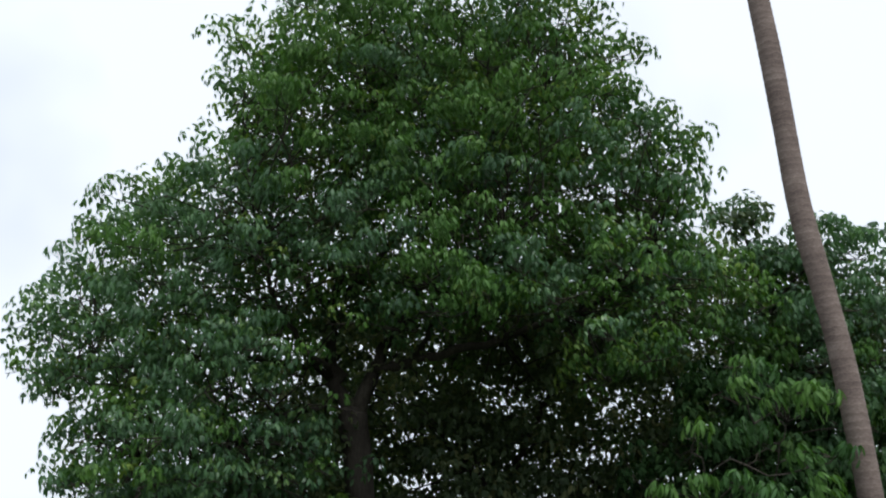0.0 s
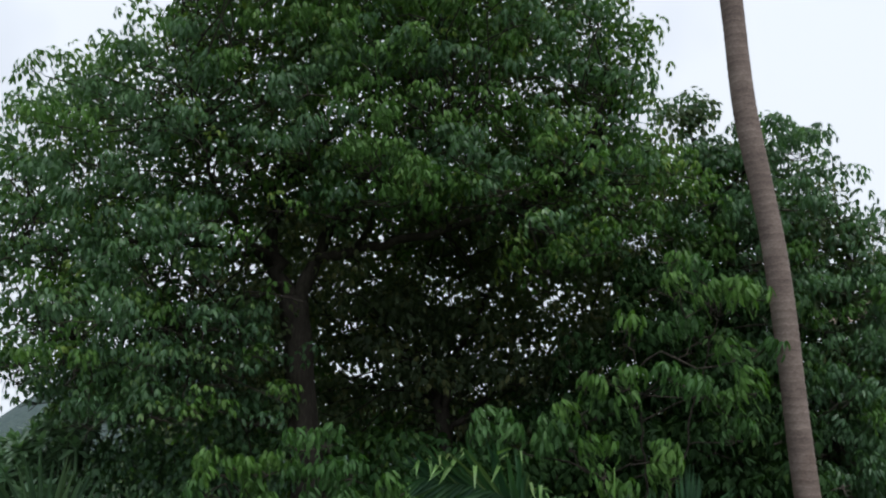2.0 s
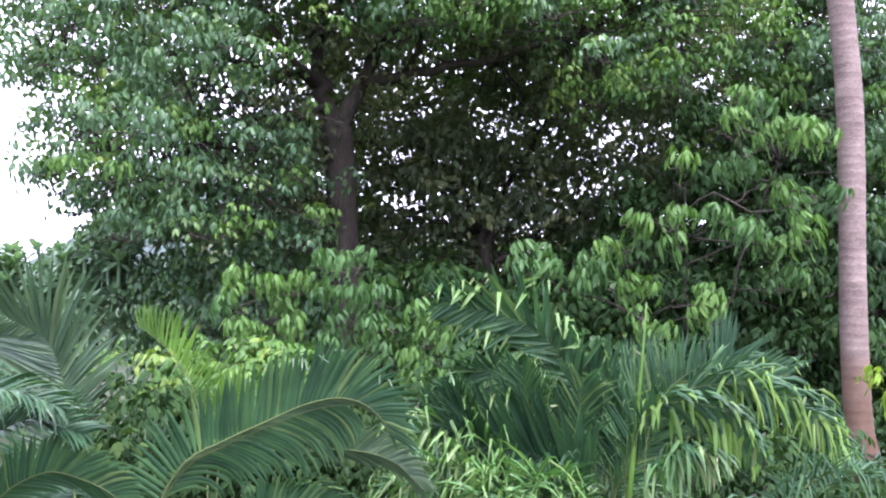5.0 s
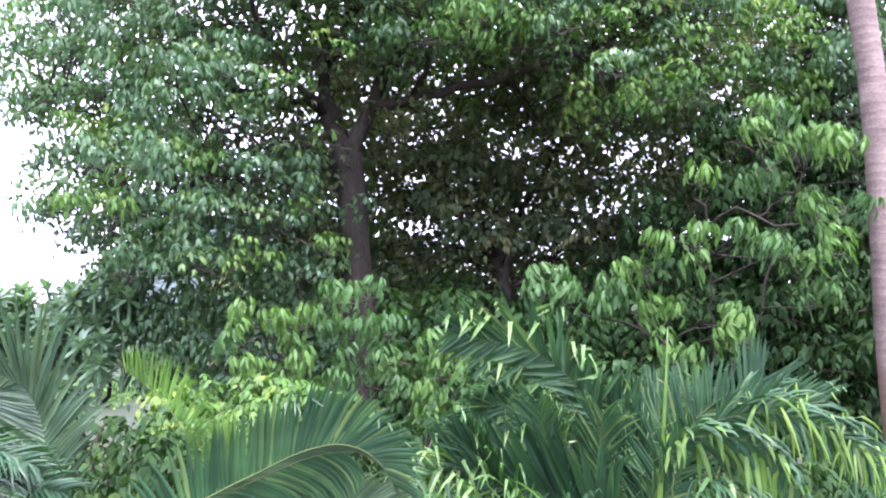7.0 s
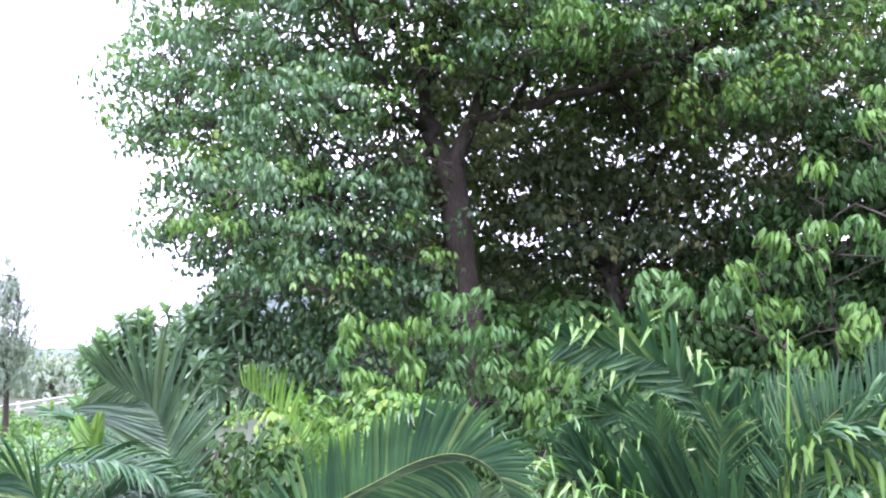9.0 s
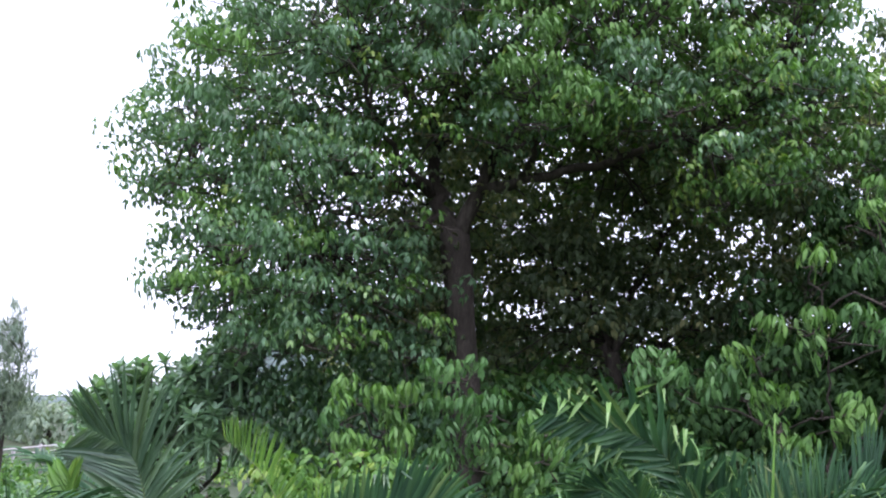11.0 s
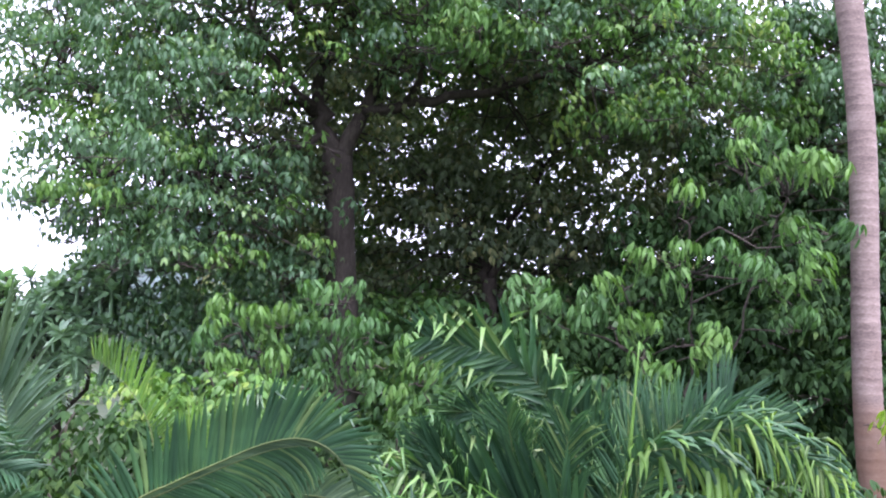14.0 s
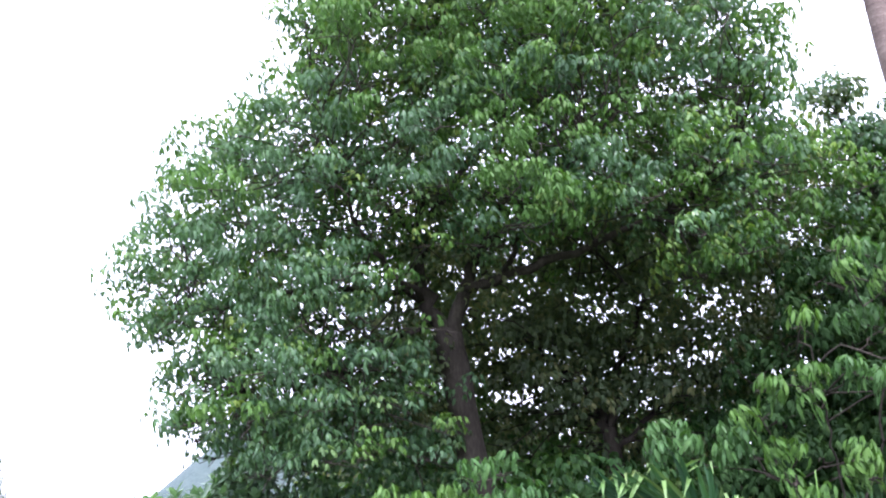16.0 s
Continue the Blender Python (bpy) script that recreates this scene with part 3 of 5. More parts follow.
MAIN_LIMBS = [
    ([(-1.9, 12.55, 4.98), (-2.03, 12.5, 5.44), (-2.12, 12.5, 5.74), (-2.16, 12.45, 6.24), (-2.02, 12.4, 6.89), (-1.59, 12.4, 8.17), (-1.22, 12.3, 10.14)], 0.125, 0.03),
    ([(-1.78, 12.55, 4.98), (-1.61, 12.5, 5.46), (-1.43, 12.5, 5.76), (-1.18, 12.4, 6.2), (-0.88, 12.3, 6.71), (-0.21, 12.1, 7.78), (0.44, 11.9, 9.16)], 0.125, 0.03),
    ([(-1.5, 12.5, 5.66), (-0.94, 12.4, 5.76), (-0.33, 12.3, 5.84), (0.25, 12.2, 5.92), (1.1, 11.9, 6.11), (1.85, 11.7, 6.45), (2.36, 11.6, 6.79)], 0.085, 0.02),
    ([(-2.02, 12.5, 5.5), (-2.46, 12.4, 5.72), (-3.56, 12.1, 5.9), (-4.76, 11.6, 5.7), (-5.46, 11.3, 5.6)], 0.055, 0.015),
    ([(-1.96, 12.45, 6.3), (-2.72, 12.2, 7.28), (-3.37, 11.9, 8.76)], 0.07, 0.02),
    ([(-1.89, 12.45, 6.79), (-0.71, 12, 7.78), (1.15, 11.8, 9.25)], 0.075, 0.02),
    ([(-0.96, 12.4, 5.76), (-0.36, 11.4, 6.3), (0.46, 10.7, 6.89)], 0.05, 0.02),
    ([(-2.16, 12.4, 5.6), (-2.56, 11.4, 6.2), (-2.73, 10.6, 6.99)], 0.05, 0.02),
    ([(-1.91, 12.5, 5.3), (-2.56, 12, 5), (-3.36, 11.5, 4.6), (-4.36, 11.2, 4.5)], 0.05, 0.015),
    ([(0.04, 12.3, 5.88), (0.54, 13.4, 6.4), (0.4, 13.8, 7.97)], 0.05, 0.02),
]
main_lobes = clump_lobes(CROWN_LEFT, CROWN_RIGHT, 11.6, 11.9, 1.75, 0.53, 4, keep=open_fork, tries=12000, parts=(0.42, 0.28), inset=(0.48, 0.35))
main_lobes += [(2.94, 11.3, 6.5, 0.4, 0.4, 0.3), (3.45, 11.5, 6.5, 0.45, 0.4, 0.3), (3.25, 11.5, 6.2, 0.4, 0.4, 0.3), (3.0, 11.6, 6.9, 0.4, 0.4, 0.3), (2.75, 11.3, 8.1, 0.45, 0.45, 0.35), (2.8, 11.3, 7.7, 0.4, 0.4, 0.3), (-5.35, 11.3, 4.6, 0.35, 0.35, 0.2), (-5.1, 11.2, 3.95, 0.35, 0.35, 0.2), (-5.75, 11.4, 5.4, 0.35, 0.35, 0.22), (-4.6, 11.2, 3.75, 0.35, 0.35, 0.2), (1.6, 10.6, 6.2, 0.35, 0.3, 0.2), (3.85, 11.8, 6.2, 0.45, 0.4, 0.3), (-2.3, 13.3, 6.0, 0.5, 0.4, 0.35), (-2.7, 13.3, 6.6, 0.5, 0.4, 0.35)]
main_lobes += [(x, y, z, 0.27, 0.27, 0.18) for x, y, z in ((-1.54, 10.3, 5.85), (-1.98, 10.3, 5.5), (1.06, 9.9, 5.85), (2.31, 10.3, 5.9), (-1.5, 10.6, 4.85), (-0.34, 10.4, 5.75), (-1.9, 10.8, 4.15), (-1.7, 10.9, 3.65), (-3.2, 10.4, 4.2), (0.3, 10.2, 6.7), (-0.9, 10.2, 7.3))]
main_lobes += clump_lobes([(5.7, 1.7), (8.4, 1.8)], [(5.7, 4.5), (7.0, 4.0), (8.4, 3.0)], 8.5, 12.3, 0.4, 0.6, 44, size=(0.42, 0.58), tries=3000)
main_lobes += clump_lobes([(6.1, -1.4), (8.6, -1.2)], [(6.1, 3.1), (8.6, 2.9)], 8.6, 10.5, 0.3, 0.95, 91, size=(0.34, 0.48), tries=1500)
# Top and middle clumps get the paler leaf more often, as painted light.
clump_tree("tree", "broad dense evergreen tree with hanging leaf clusters and forked trunk", (-1.56, 12.7, 0), [(-1.56, 12.7, 0), (-1.6, 12.65, 1.8), (-1.71, 12.6, 3.6), (-1.84, 12.55, 5.12)], 0.235,
           MAIN_LIMBS, main_lobes, 5.0, 3, size=(0.68, 0.95), young=lambda lobe: 0.9 if lobe[3] == 0.27 else 0.8 if lobe[2] > 8.0 else 0.55 if lobe[0] > -1.6 else 0.18, near_count=290, back_y=12.4, twig=0.014, fill=crown_fill(1750, 77, 12.6, 0.9))

# ---- the tree beside it ----
beside_lobes = clump_lobes([(2.2, 4.2), (3.5, 3.6), (5.5, 3.0), (7.2, 3.8)], [(2.2, 6.9), (4.0, 7.2), (5.2, 7.3), (6.2, 6.8), (6.8, 6.4), (7.4, 5.7)], 7.6, 13.2, 1.0, 0.5, 14, tries=14000, size=(0.42, 0.58))
r = np.random.default_rng(15)
beside_fill = [np.array((5.35, 13.3, 4.7)) + w * r.uniform(0.3, 1.0) ** 0.5 * np.array((1.75, 0.7, 2.3)) for w in (unit(r.normal(size=3)) for _ in range(520))]
beside_fill += [np.array((4.03, 13.2, 7.92)) + np.clip(r.normal(size=3), -1.5, 1.5) * (0.16, 0.13, 0.17) for _ in range(22)]
beside_fill += [np.array((4.65, 13.2, 7.15)) + np.clip(r.normal(size=3), -1.5, 1.5) * (0.32, 0.2, 0.13) for _ in range(20)]
clump_tree("tree", "dense green tree with a rounded crown beside the house", (5.3, 13.6, 0), [(5.3, 13.6, 0), (5.25, 13.5, 1.5), (5.2, 13.4, 3.0)], 0.13,
           [([(5.2, 13.4, 3.0), (4.8, 13.3, 4.6), (4.3, 13.2, 6.4), (4.05, 13.2, 7.9)], 0.08, 0.012), ([(5.2, 13.4, 2.9), (5.9, 13.3, 4.2), (6.3, 13.2, 5.9)], 0.08, 0.02), ([(5.2, 13.4, 2.6), (6.1, 13.1, 3.0), (6.8, 12.9, 3.4)], 0.05, 0.015)],
           beside_lobes + [(4.02, 13.2, 7.7, 0.26, 0.25, 0.24), (4.06, 13.2, 8.02, 0.24, 0.24, 0.22), (3.9, 13.1, 7.9, 0.28, 0.26, 0.24), (4.2, 13.1, 7.8, 0.28, 0.26, 0.24), (4.1, 13.2, 7.35, 0.3, 0.3, 0.22), (6.3, 13.0, 3.3, 0.45, 0.4, 0.35), (6.6, 13.2, 3.0, 0.45, 0.4, 0.35), (6.2, 13.3, 2.7, 0.45, 0.4, 0.35), (6.5, 13.4, 3.5, 0.45, 0.4, 0.35), (6.7, 12.9, 2.9, 0.45, 0.4, 0.35), (6.8, 13.0, 3.4, 0.45, 0.4, 0.35), (6.7, 13.3, 3.9, 0.45, 0.4, 0.35), (6.4, 12.8, 2.4, 0.45, 0.4, 0.35), (6.7, 13.4, 2.6, 0.45, 0.4, 0.35), (6.9, 13.3, 4.4, 0.4, 0.4, 0.3), (4.4, 12.8, 7.0, 0.4, 0.4, 0.3), (5.4, 12.8, 7.2, 0.4, 0.4, 0.3), (4.9, 12.9, 6.8, 0.4, 0.4, 0.3)], 5.0, 5, size=(0.75, 1.05), near_count=120, back_y=13.6, fill=beside_fill)

# ---- the tree behind the fork ----
behind_lobes = clump_lobes([(3.0, -3.4), (5.0, -3.6), (8.2, -2.8)], [(3.0, 4.6), (5.0, 5.2), (8.2, 4.0)], 8.4, 15.6, 1.0, 0.80, 24, size=(0.42, 0.65), tries=12000)
behind_lobes += clump_lobes([(3.9, -0.9), (7.4, -0.6)], [(3.9, 4.9), (7.4, 4.4)], 7.6, 14.2, 0.35, 0.85, 25, size=(0.40, 0.58), tries=5000)
behind_lobes += [(x, 15.0, z, 0.5, 0.45, 0.35) for x, z in ((-1.7, 3.9), (-0.6, 3.9), (-0.1, 4.3), (-1.5, 4.6), (-1.9, 5.2), (-0.5, 5.3), (0.3, 5.0), (0.2, 3.8), (1.1, 4.7), (-2.9, 4.3), (-2.3, 4.0), (-1.2, 4.1), (-0.9, 4.7), (0.8, 4.2), (1.5, 4.0), (2.2, 4.1), (3.0, 4.5), (2.5, 5.3), (1.6, 5.2), (-2.6, 5.0))]
behind_lobes += [(-0.45, 13.7, 5.0, 0.45, 0.35, 0.5), (-0.15, 13.7, 4.6, 0.45, 0.35, 0.45), (-0.7, 13.8, 4.5, 0.4, 0.35, 0.45), (-0.9, 13.9, 5.2, 0.35, 0.35, 0.4), (-0.3, 13.8, 4.1, 0.4, 0.35, 0.3)]
GAPS = [(-0.9, 7.07, 0.6, 0.2), (0.42, 6.45, 0.5, 0.25), (0.0, 5.45, 0.3, 0.28), (0.85, 4.4, 0.7, 0.32), (-1.1, 4.2, 0.5, 0.16), (-2.73, 6.7, 0.18, 0.42), (-3.7, 6.65, 0.32, 0.35), (-2.1, 6.9, 0.4, 0.15), (1.94, 5.4, 0.25, 0.4), (-1.9, 5.5, 0.22, 0.25)]
r = np.random.default_rng(57)
behind_fill = [np.array((x, y, z)) for x, y, z in zip(r.uniform(-4.2, 4.6, 900), r.uniform(15.8, 16.9, 900), r.uniform(3.7, 7.6, 900)) if all(((x - a) / w) ** 2 + ((z - b) / h) ** 2 > 1.0 for a, b, w, h in GAPS)]
clump_tree("tree", "thinly leaved dark tree standing behind the big tree", (0.3, 14.6, 0), [(0.3, 14.6, 0), (0.25, 14.5, 2.0), (0.16, 14.4, 3.6)], 0.14,
           [([(0.16, 14.4, 3.5), (-0.1, 14.5, 4.2), (-0.7, 14.8, 4.9), (-1.6, 15.2, 6.2)], 0.08, 0.02), ([(0.16, 14.4, 3.5), (0.5, 14.7, 4.6), (1.2, 15.2, 6.0)], 0.08, 0.02), ([(0.2, 14.4, 3.2), (1.2, 14.9, 4.0), (2.8, 15.4, 4.8)], 0.05, 0.02)],
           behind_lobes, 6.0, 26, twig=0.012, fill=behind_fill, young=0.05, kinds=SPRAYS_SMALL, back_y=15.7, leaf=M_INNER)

# ---- low bright branch tree ----
low_lobes = [(x, 9.2 + 0.14 * math.sin(9 * x + 5 * z), z - 0.06, 0.16, 0.18, 0.13) for x, z in ((2.27, 4.19), (2.76, 4.89), (3.05, 4.85), (3.24, 4.53), (3.33, 3.85), (2.28, 3.61), (2.77, 3.61), (2.33, 3.4), (1.83, 3.62), (1.77, 3.36), (1.92, 2.99), (2.51, 2.89), (2.6, 2.7), (1.96, 2.73), (2.06, 2.52), (2.6, 3.72), (3.03, 3.5), (3.23, 3.36), (3.52, 3.52), (3.57, 4.46), (3.37, 4.62), (2.82, 4.61))]
low_lobes += [(x, 9.6, z, 0.24, 0.22, 0.18) for x, z in ((3.48, 3.02), (1.42, 2.98), (0.92, 3.15), (3.0, 4.15), (1.6, 3.1), (3.75, 3.95))]
clump_tree("tree", "small tree with bright green hanging leaf clusters", (2.5, 10.8, 0), [(2.5, 10.8, 0), (2.5, 10.7, 0.9), (2.55, 10.5, 1.7)], 0.032,
           [([(2.55, 10.5, 1.7), (2.5, 10.0, 3.0), (2.4, 9.6, 3.7)], 0.015, 0.006), ([(2.55, 10.5, 1.7), (3.1, 10.3, 3.2), (3.4, 9.9, 4.3)], 0.015, 0.006), ([(2.55, 10.5, 1.6), (2.3, 10.0, 2.4), (2.0, 9.6, 2.6)], 0.014, 0.006)],
           low_lobes, 12.0, 8, near_count=290, young=lambda lobe: 0.0 if lobe[3] > 0.2 else 0.55, kinds=SPRAYS_LARGE, size=(0.8, 1.05), leaf=M_MID, twig=0.010)
# Dark leaf colour stands for the shade behind the low tree.
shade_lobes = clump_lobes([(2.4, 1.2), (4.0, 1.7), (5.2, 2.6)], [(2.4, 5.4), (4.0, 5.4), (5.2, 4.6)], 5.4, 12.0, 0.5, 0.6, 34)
clump_tree("tree", "tree with dense drooping foliage darkened for shade under the taller crowns", (3.4, 12.4, 0), [(3.4, 12.4, 0), (3.4, 12.3, 1.2), (3.3, 12.2, 2.6)], 0.06,
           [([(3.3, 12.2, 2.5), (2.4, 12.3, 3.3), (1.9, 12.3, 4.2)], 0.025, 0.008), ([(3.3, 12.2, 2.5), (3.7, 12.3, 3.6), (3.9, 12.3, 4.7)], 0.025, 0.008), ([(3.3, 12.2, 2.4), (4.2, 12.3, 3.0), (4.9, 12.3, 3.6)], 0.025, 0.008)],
           shade_lobes, 6.5, 36, young=0.0, back_y=12.0, leaf=M_SHADE, inner_mat=M_SHADE, twig=0.012)

bush_lobes = [(x, 8.5 + 0.12 * math.sin(11 * x + 7 * z), z - 0.05, 0.2, 0.22, 0.16) for x, z in ((-1.8, 2.85), (-1.54, 2.88), (-1.88, 2.66), (-1.69, 2.45), (-1.27, 2.84), (-1.01, 3.08), (-0.8, 3.1), (-0.8, 2.55), (-1.27, 2.48), (-1.21, 2.25), (-0.49, 2.78), (-0.46, 2.52), (-0.64, 2.3), (-1.01, 2.8), (-1.45, 2.24), (-0.95, 2.3), (-1.5, 2.6), (-1.75, 2.2), (-0.7, 2.05), (-0.72, 2.85))]
clump_tree("sapling", "bright green sapling with large drooping divided leaves", (-1.0, 9.1, 0), [(-1.0, 9.1, 0), (-1.02, 9.0, 0.9), (-1.0, 8.95, 1.7)], 0.03,
           [([(-1.0, 8.95, 1.6), (-1.2, 8.85, 2.0), (-1.45, 8.8, 2.4)], 0.02, 0.008), ([(-1.0, 8.95, 1.6), (-0.85, 8.9, 2.1), (-0.75, 8.85, 2.9)], 0.02, 0.008)], bush_lobes, 10.5, 9, near_count=290, young=lambda lobe: 0.9 if lobe[0] < -1.1 else 0.2, kinds=SPRAYS_LARGE, size=(0.7, 0.95), category="sapling", leaf=M_MID, twig=0.01)
clump_tree("sapling", "slender bright green sapling with drooping leaves", (0.05, 8.9, 0), [(0.05, 8.9, 0), (0.04, 8.88, 0.8), (0.03, 8.85, 1.5)], 0.02,
           [([(0.03, 8.85, 1.5), (0.0, 8.85, 1.9), (0.03, 8.8, 2.4)], 0.015, 0.006)], [(-0.04, 8.5, 2.56, 0.16, 0.18, 0.14), (-0.08, 8.5, 2.36, 0.2, 0.2, 0.16), (-0.2, 8.55, 2.12, 0.2, 0.2, 0.16), (-0.14, 8.6, 1.9, 0.22, 0.2, 0.18)], 10.0, 12, near_count=60, young=0.6, kinds=SPRAYS_LARGE, size=(0.7, 0.95), category="sapling", leaf=M_MID)
clump_tree("sapling", "sapling with yellowing leaves at the foot of a palm trunk", (4.66, 9.4, 0), [(4.66, 9.4, 0), (4.64, 9.4, 0.8), (4.56, 9.4, 1.6)], 0.018,
           [([(4.56, 9.4, 1.5), (4.5, 9.4, 2.0), (4.4, 9.4, 2.5)], 0.010, 0.004)], [(4.37, 9.4, 2.5, 0.15, 0.16, 0.12), (4.46, 9.38, 2.3, 0.16, 0.18, 0.12), (4.1, 9.36, 2.15, 0.16, 0.14, 0.12), (4.58, 9.4, 2.02, 0.18, 0.18, 0.13), (4.42, 9.36, 1.8, 0.18, 0.18, 0.13), (4.72, 9.4, 1.82, 0.15, 0.18, 0.12)], 6.5, 15, near_count=60, young=0.0, kinds=SPRAYS_LARGE, size=(0.7, 0.95), category="sapling", leaf=M_YELLOW, inner_mat=M_YELLOW)
clump_tree("sapling", "low bright green sapling beside the coconut palm", (4.8, 9.5, 0), [(4.8, 9.5, 0), (4.8, 9.5, 0.5), (4.78, 9.5, 0.9)], 0.02,
           [([(4.78, 9.5, 0.8), (4.7, 9.45, 1.1), (4.66, 9.4, 1.4)], 0.012, 0.005)], [(4.55, 9.4, 1.32, 0.28, 0.25, 0.18), (4.9, 9.4, 1.1, 0.3, 0.25, 0.2), (4.5, 9.3, 0.95, 0.3, 0.25, 0.2)], 9.0, 16, near_count=60, young=1.0, kinds=SPRAYS_LARGE, size=(0.8, 1.1), category="sapling")

# ---- coconut palm ----
def frond(parent, points, leaflet=0.45, pairs=46, mat=None, width=0.032, droop=0.6, vee=0.5, hang=0.0, seed=0, rachis_radius=0.010, name="frond", label="", sweep=0.75, bare=0.16, roll=0.0, ref=None, vees=None, break_at=(2, 4), fan=0.5, tips=None, rows=(1, 1), sheen_row=False, jitter=0.06):
    """A feather frond: a bent rachis with two rows of narrow folded leaflets. hang: how sharply the leaflets break and fall."""
    r = np.random.default_rng(seed)
    off = np.array(parent.location)
    line = curve(points, 40) - off
    s = Soup()
    tang = np.gradient(line, axis=0)
    tang /= np.linalg.norm(tang, axis=1)[:, None]
    for k in range(pairs):
        u = bare + (1 - bare) * (k + 0.5) / pairs
        x = u * 39
        i = min(38, int(x))
        p = line[i] + (line[i + 1] - line[i]) * (x - i)
        t = tang[i]
        side = unit(np.cross(t, (0, 0, 1)) + np.array((1e-4, 0, 0))) if ref is None else unit(np.array(ref) - t * (np.array(ref) @ t))
        up = unit(np.cross(side, t))
        side, up = side * math.cos(roll) + up * math.sin(roll), up * math.cos(roll) - side * math.sin(roll)
        size = leaflet * (0.45 + 0.55 * math.sin(math.pi * min(1, 0.18 + 0.80 * (u - bare) / (1 - bare)))) * r.uniform(0.88, 1.08)
        for sgn in (-1, 1):
            if not rows[(sgn + 1) // 2]:
                continue
            full, size = size, size * rows[(sgn + 1) // 2]
            lift = vees[(sgn + 1) // 2] if vees else vee
            way = unit(side * sgn * math.cos(lift) + up * math.sin(lift) + t * ((sweep[(sgn + 1) // 2] if isinstance(sweep, tuple) else sweep) + fan * u) + r.normal(size=3) * (jitter + 0.10 * hang))
            n = 6
            q, d = p.copy(), way.copy()
            strip, fall = [], droop * r.uniform(0.6, 1.5)
            broken = r.random() < hang
            keel = r.uniform(0.25, 0.5)
            breaks = r.integers(*break_at)
            for j in range(n):
                w = width * (0.45, 1.0, 1.0, 0.85, 0.55, 0.04)[j] * (0.6 + 0.4 * size / leaflet)
                lat = unit(t - d * (t @ d)) if abs(t @ d) < 0.97 else unit(np.cross(d, up))
                nrm = unit(np.cross(lat, d))
                nrm = nrm if nrm @ up > 0 else -nrm
                strip += [q - lat * w * 0.46 + nrm * w * keel, q, q + lat * w * 0.46 + nrm * w * keel]
                q = q + d * size / (n - 1)
                d = unit(d + np.array((0, 0, -1.0)) * fall * (0.10 + 0.12 * j))
                if broken and j + 1 == breaks:
                    d = unit(d * 0.55 + np.array((0, 0, -1.0)) + r.normal(size=3) * 0.38)
            f = []
            for j in range(n - 1):
                a, b = 3 * j, 3 * j + 3
                f += [(a, a + 1, b + 1, b), (a + 1, a + 2, b + 2, b + 1)]
            size = full
            # Slot 1: highlight painted on folded ends, and sheen along one row.
            s.add(np.array(strip), f, r.uniform(0.05, 0.85), [1 if (broken and j >= breaks) or (sheen_row and sgn < 0) else 0 for j in range(n - 1) for _ in (0, 1)])
    ob = part(name, s, mat or M_FROND, parent, label, second=tips or M_FROND_LIT)
    rr = np.linspace(rachis_radius, rachis_radius * 0.2, 40)
    part("rachis", Soup().tube(line, rr, 6), M_RACHIS, ob)
    return ob


def coconut_palm():
    base = (4.44, 9.72, 0)
    root = empty("coconut_palm", base, "leaning coconut palm with a grey ringed trunk", "palm tree")
    line = curve([base, (4.32, 9.72, 1.0), (4.19, 9.72, 1.6), (4.13, 9.72, 2.4), (4.10, 9.72, 3.2), (4.08, 9.72, 4.1), (4.04, 9.72, 5.0), (3.97, 9.72, 5.7), (3.86, 9.72, 6.7), (3.83, 9.72, 7.8), (3.81, 9.72, 8.6), (3.77, 9.72, 9.5), (3.66, 9.77, 12.0), (3.4, 9.82, 16.5)], 460) - base
    z = line[:, 2]
    rad = np.interp(z, [0, 0.3, 0.9, 1.6, 2.4, 5, 9.8, 16.5], [0.25, 0.19, 0.155, 0.140, 0.133, 0.131, 0.133, 0.105])
    step = np.concatenate([[0], np.cumsum(np.linalg.norm(np.diff(line, axis=0), axis=1))])
    phase = step / 0.10 + 0.6 * np.sin(step * 1.7)
    rad = rad * (1 + 0.032 * (1 - np.mod(phase, 1)) ** 2 - 0.016) * (1 + 0.02 * np.sin(step * 3.1))
    part("trunk", Soup().tube(line, rad, 18), M_COCO, root)
    top = np.array((3.4, 9.82, 16.5))
    for k in range(16):
        az, up = k * GOLD, 0.25 + 0.9 * ((k * 7) % 16) / 16
        d = np.array((math.cos(az), math.sin(az), 0))
        frond(root, [top, top + d * 1.2 + (0, 0, 1.3 * up), top + d * 2.6 + (0, 0, 1.4 * up), top + d * 3.6 + (0, 0, 1.1 * up - 0.9)], leaflet=0.75, pairs=40, width=0.045, droop=0.8, vee=0.2, seed=200 + k, rachis_radius=0.03)


coconut_palm()


# ---- areca palms ----
def areca(base, label, stems, seed):
    root = empty("areca_palm", base, label, "palm", "garden palms")
    r = np.random.default_rng(seed)
    for k in range(stems):
        a = k * GOLD
        b = np.array((0.16 * math.sqrt(k + 0.3) * math.cos(a), 0.16 * math.sqrt(k + 0.3) * math.sin(a), 0.0))
        hgt = r.uniform(0.7, 1.15)
        q = curve([b, b * 1.25 + (0, 0, hgt * 0.5), b * 1.6 + (0, 0, hgt)], 30)
        rad = np.linspace(0.04, 0.026, 30) * (1 + 0.10 * (np.arange(30) % 5 == 0))
        part("stem", Soup().tube(q, rad, 8), M_STEM, root)
    return root


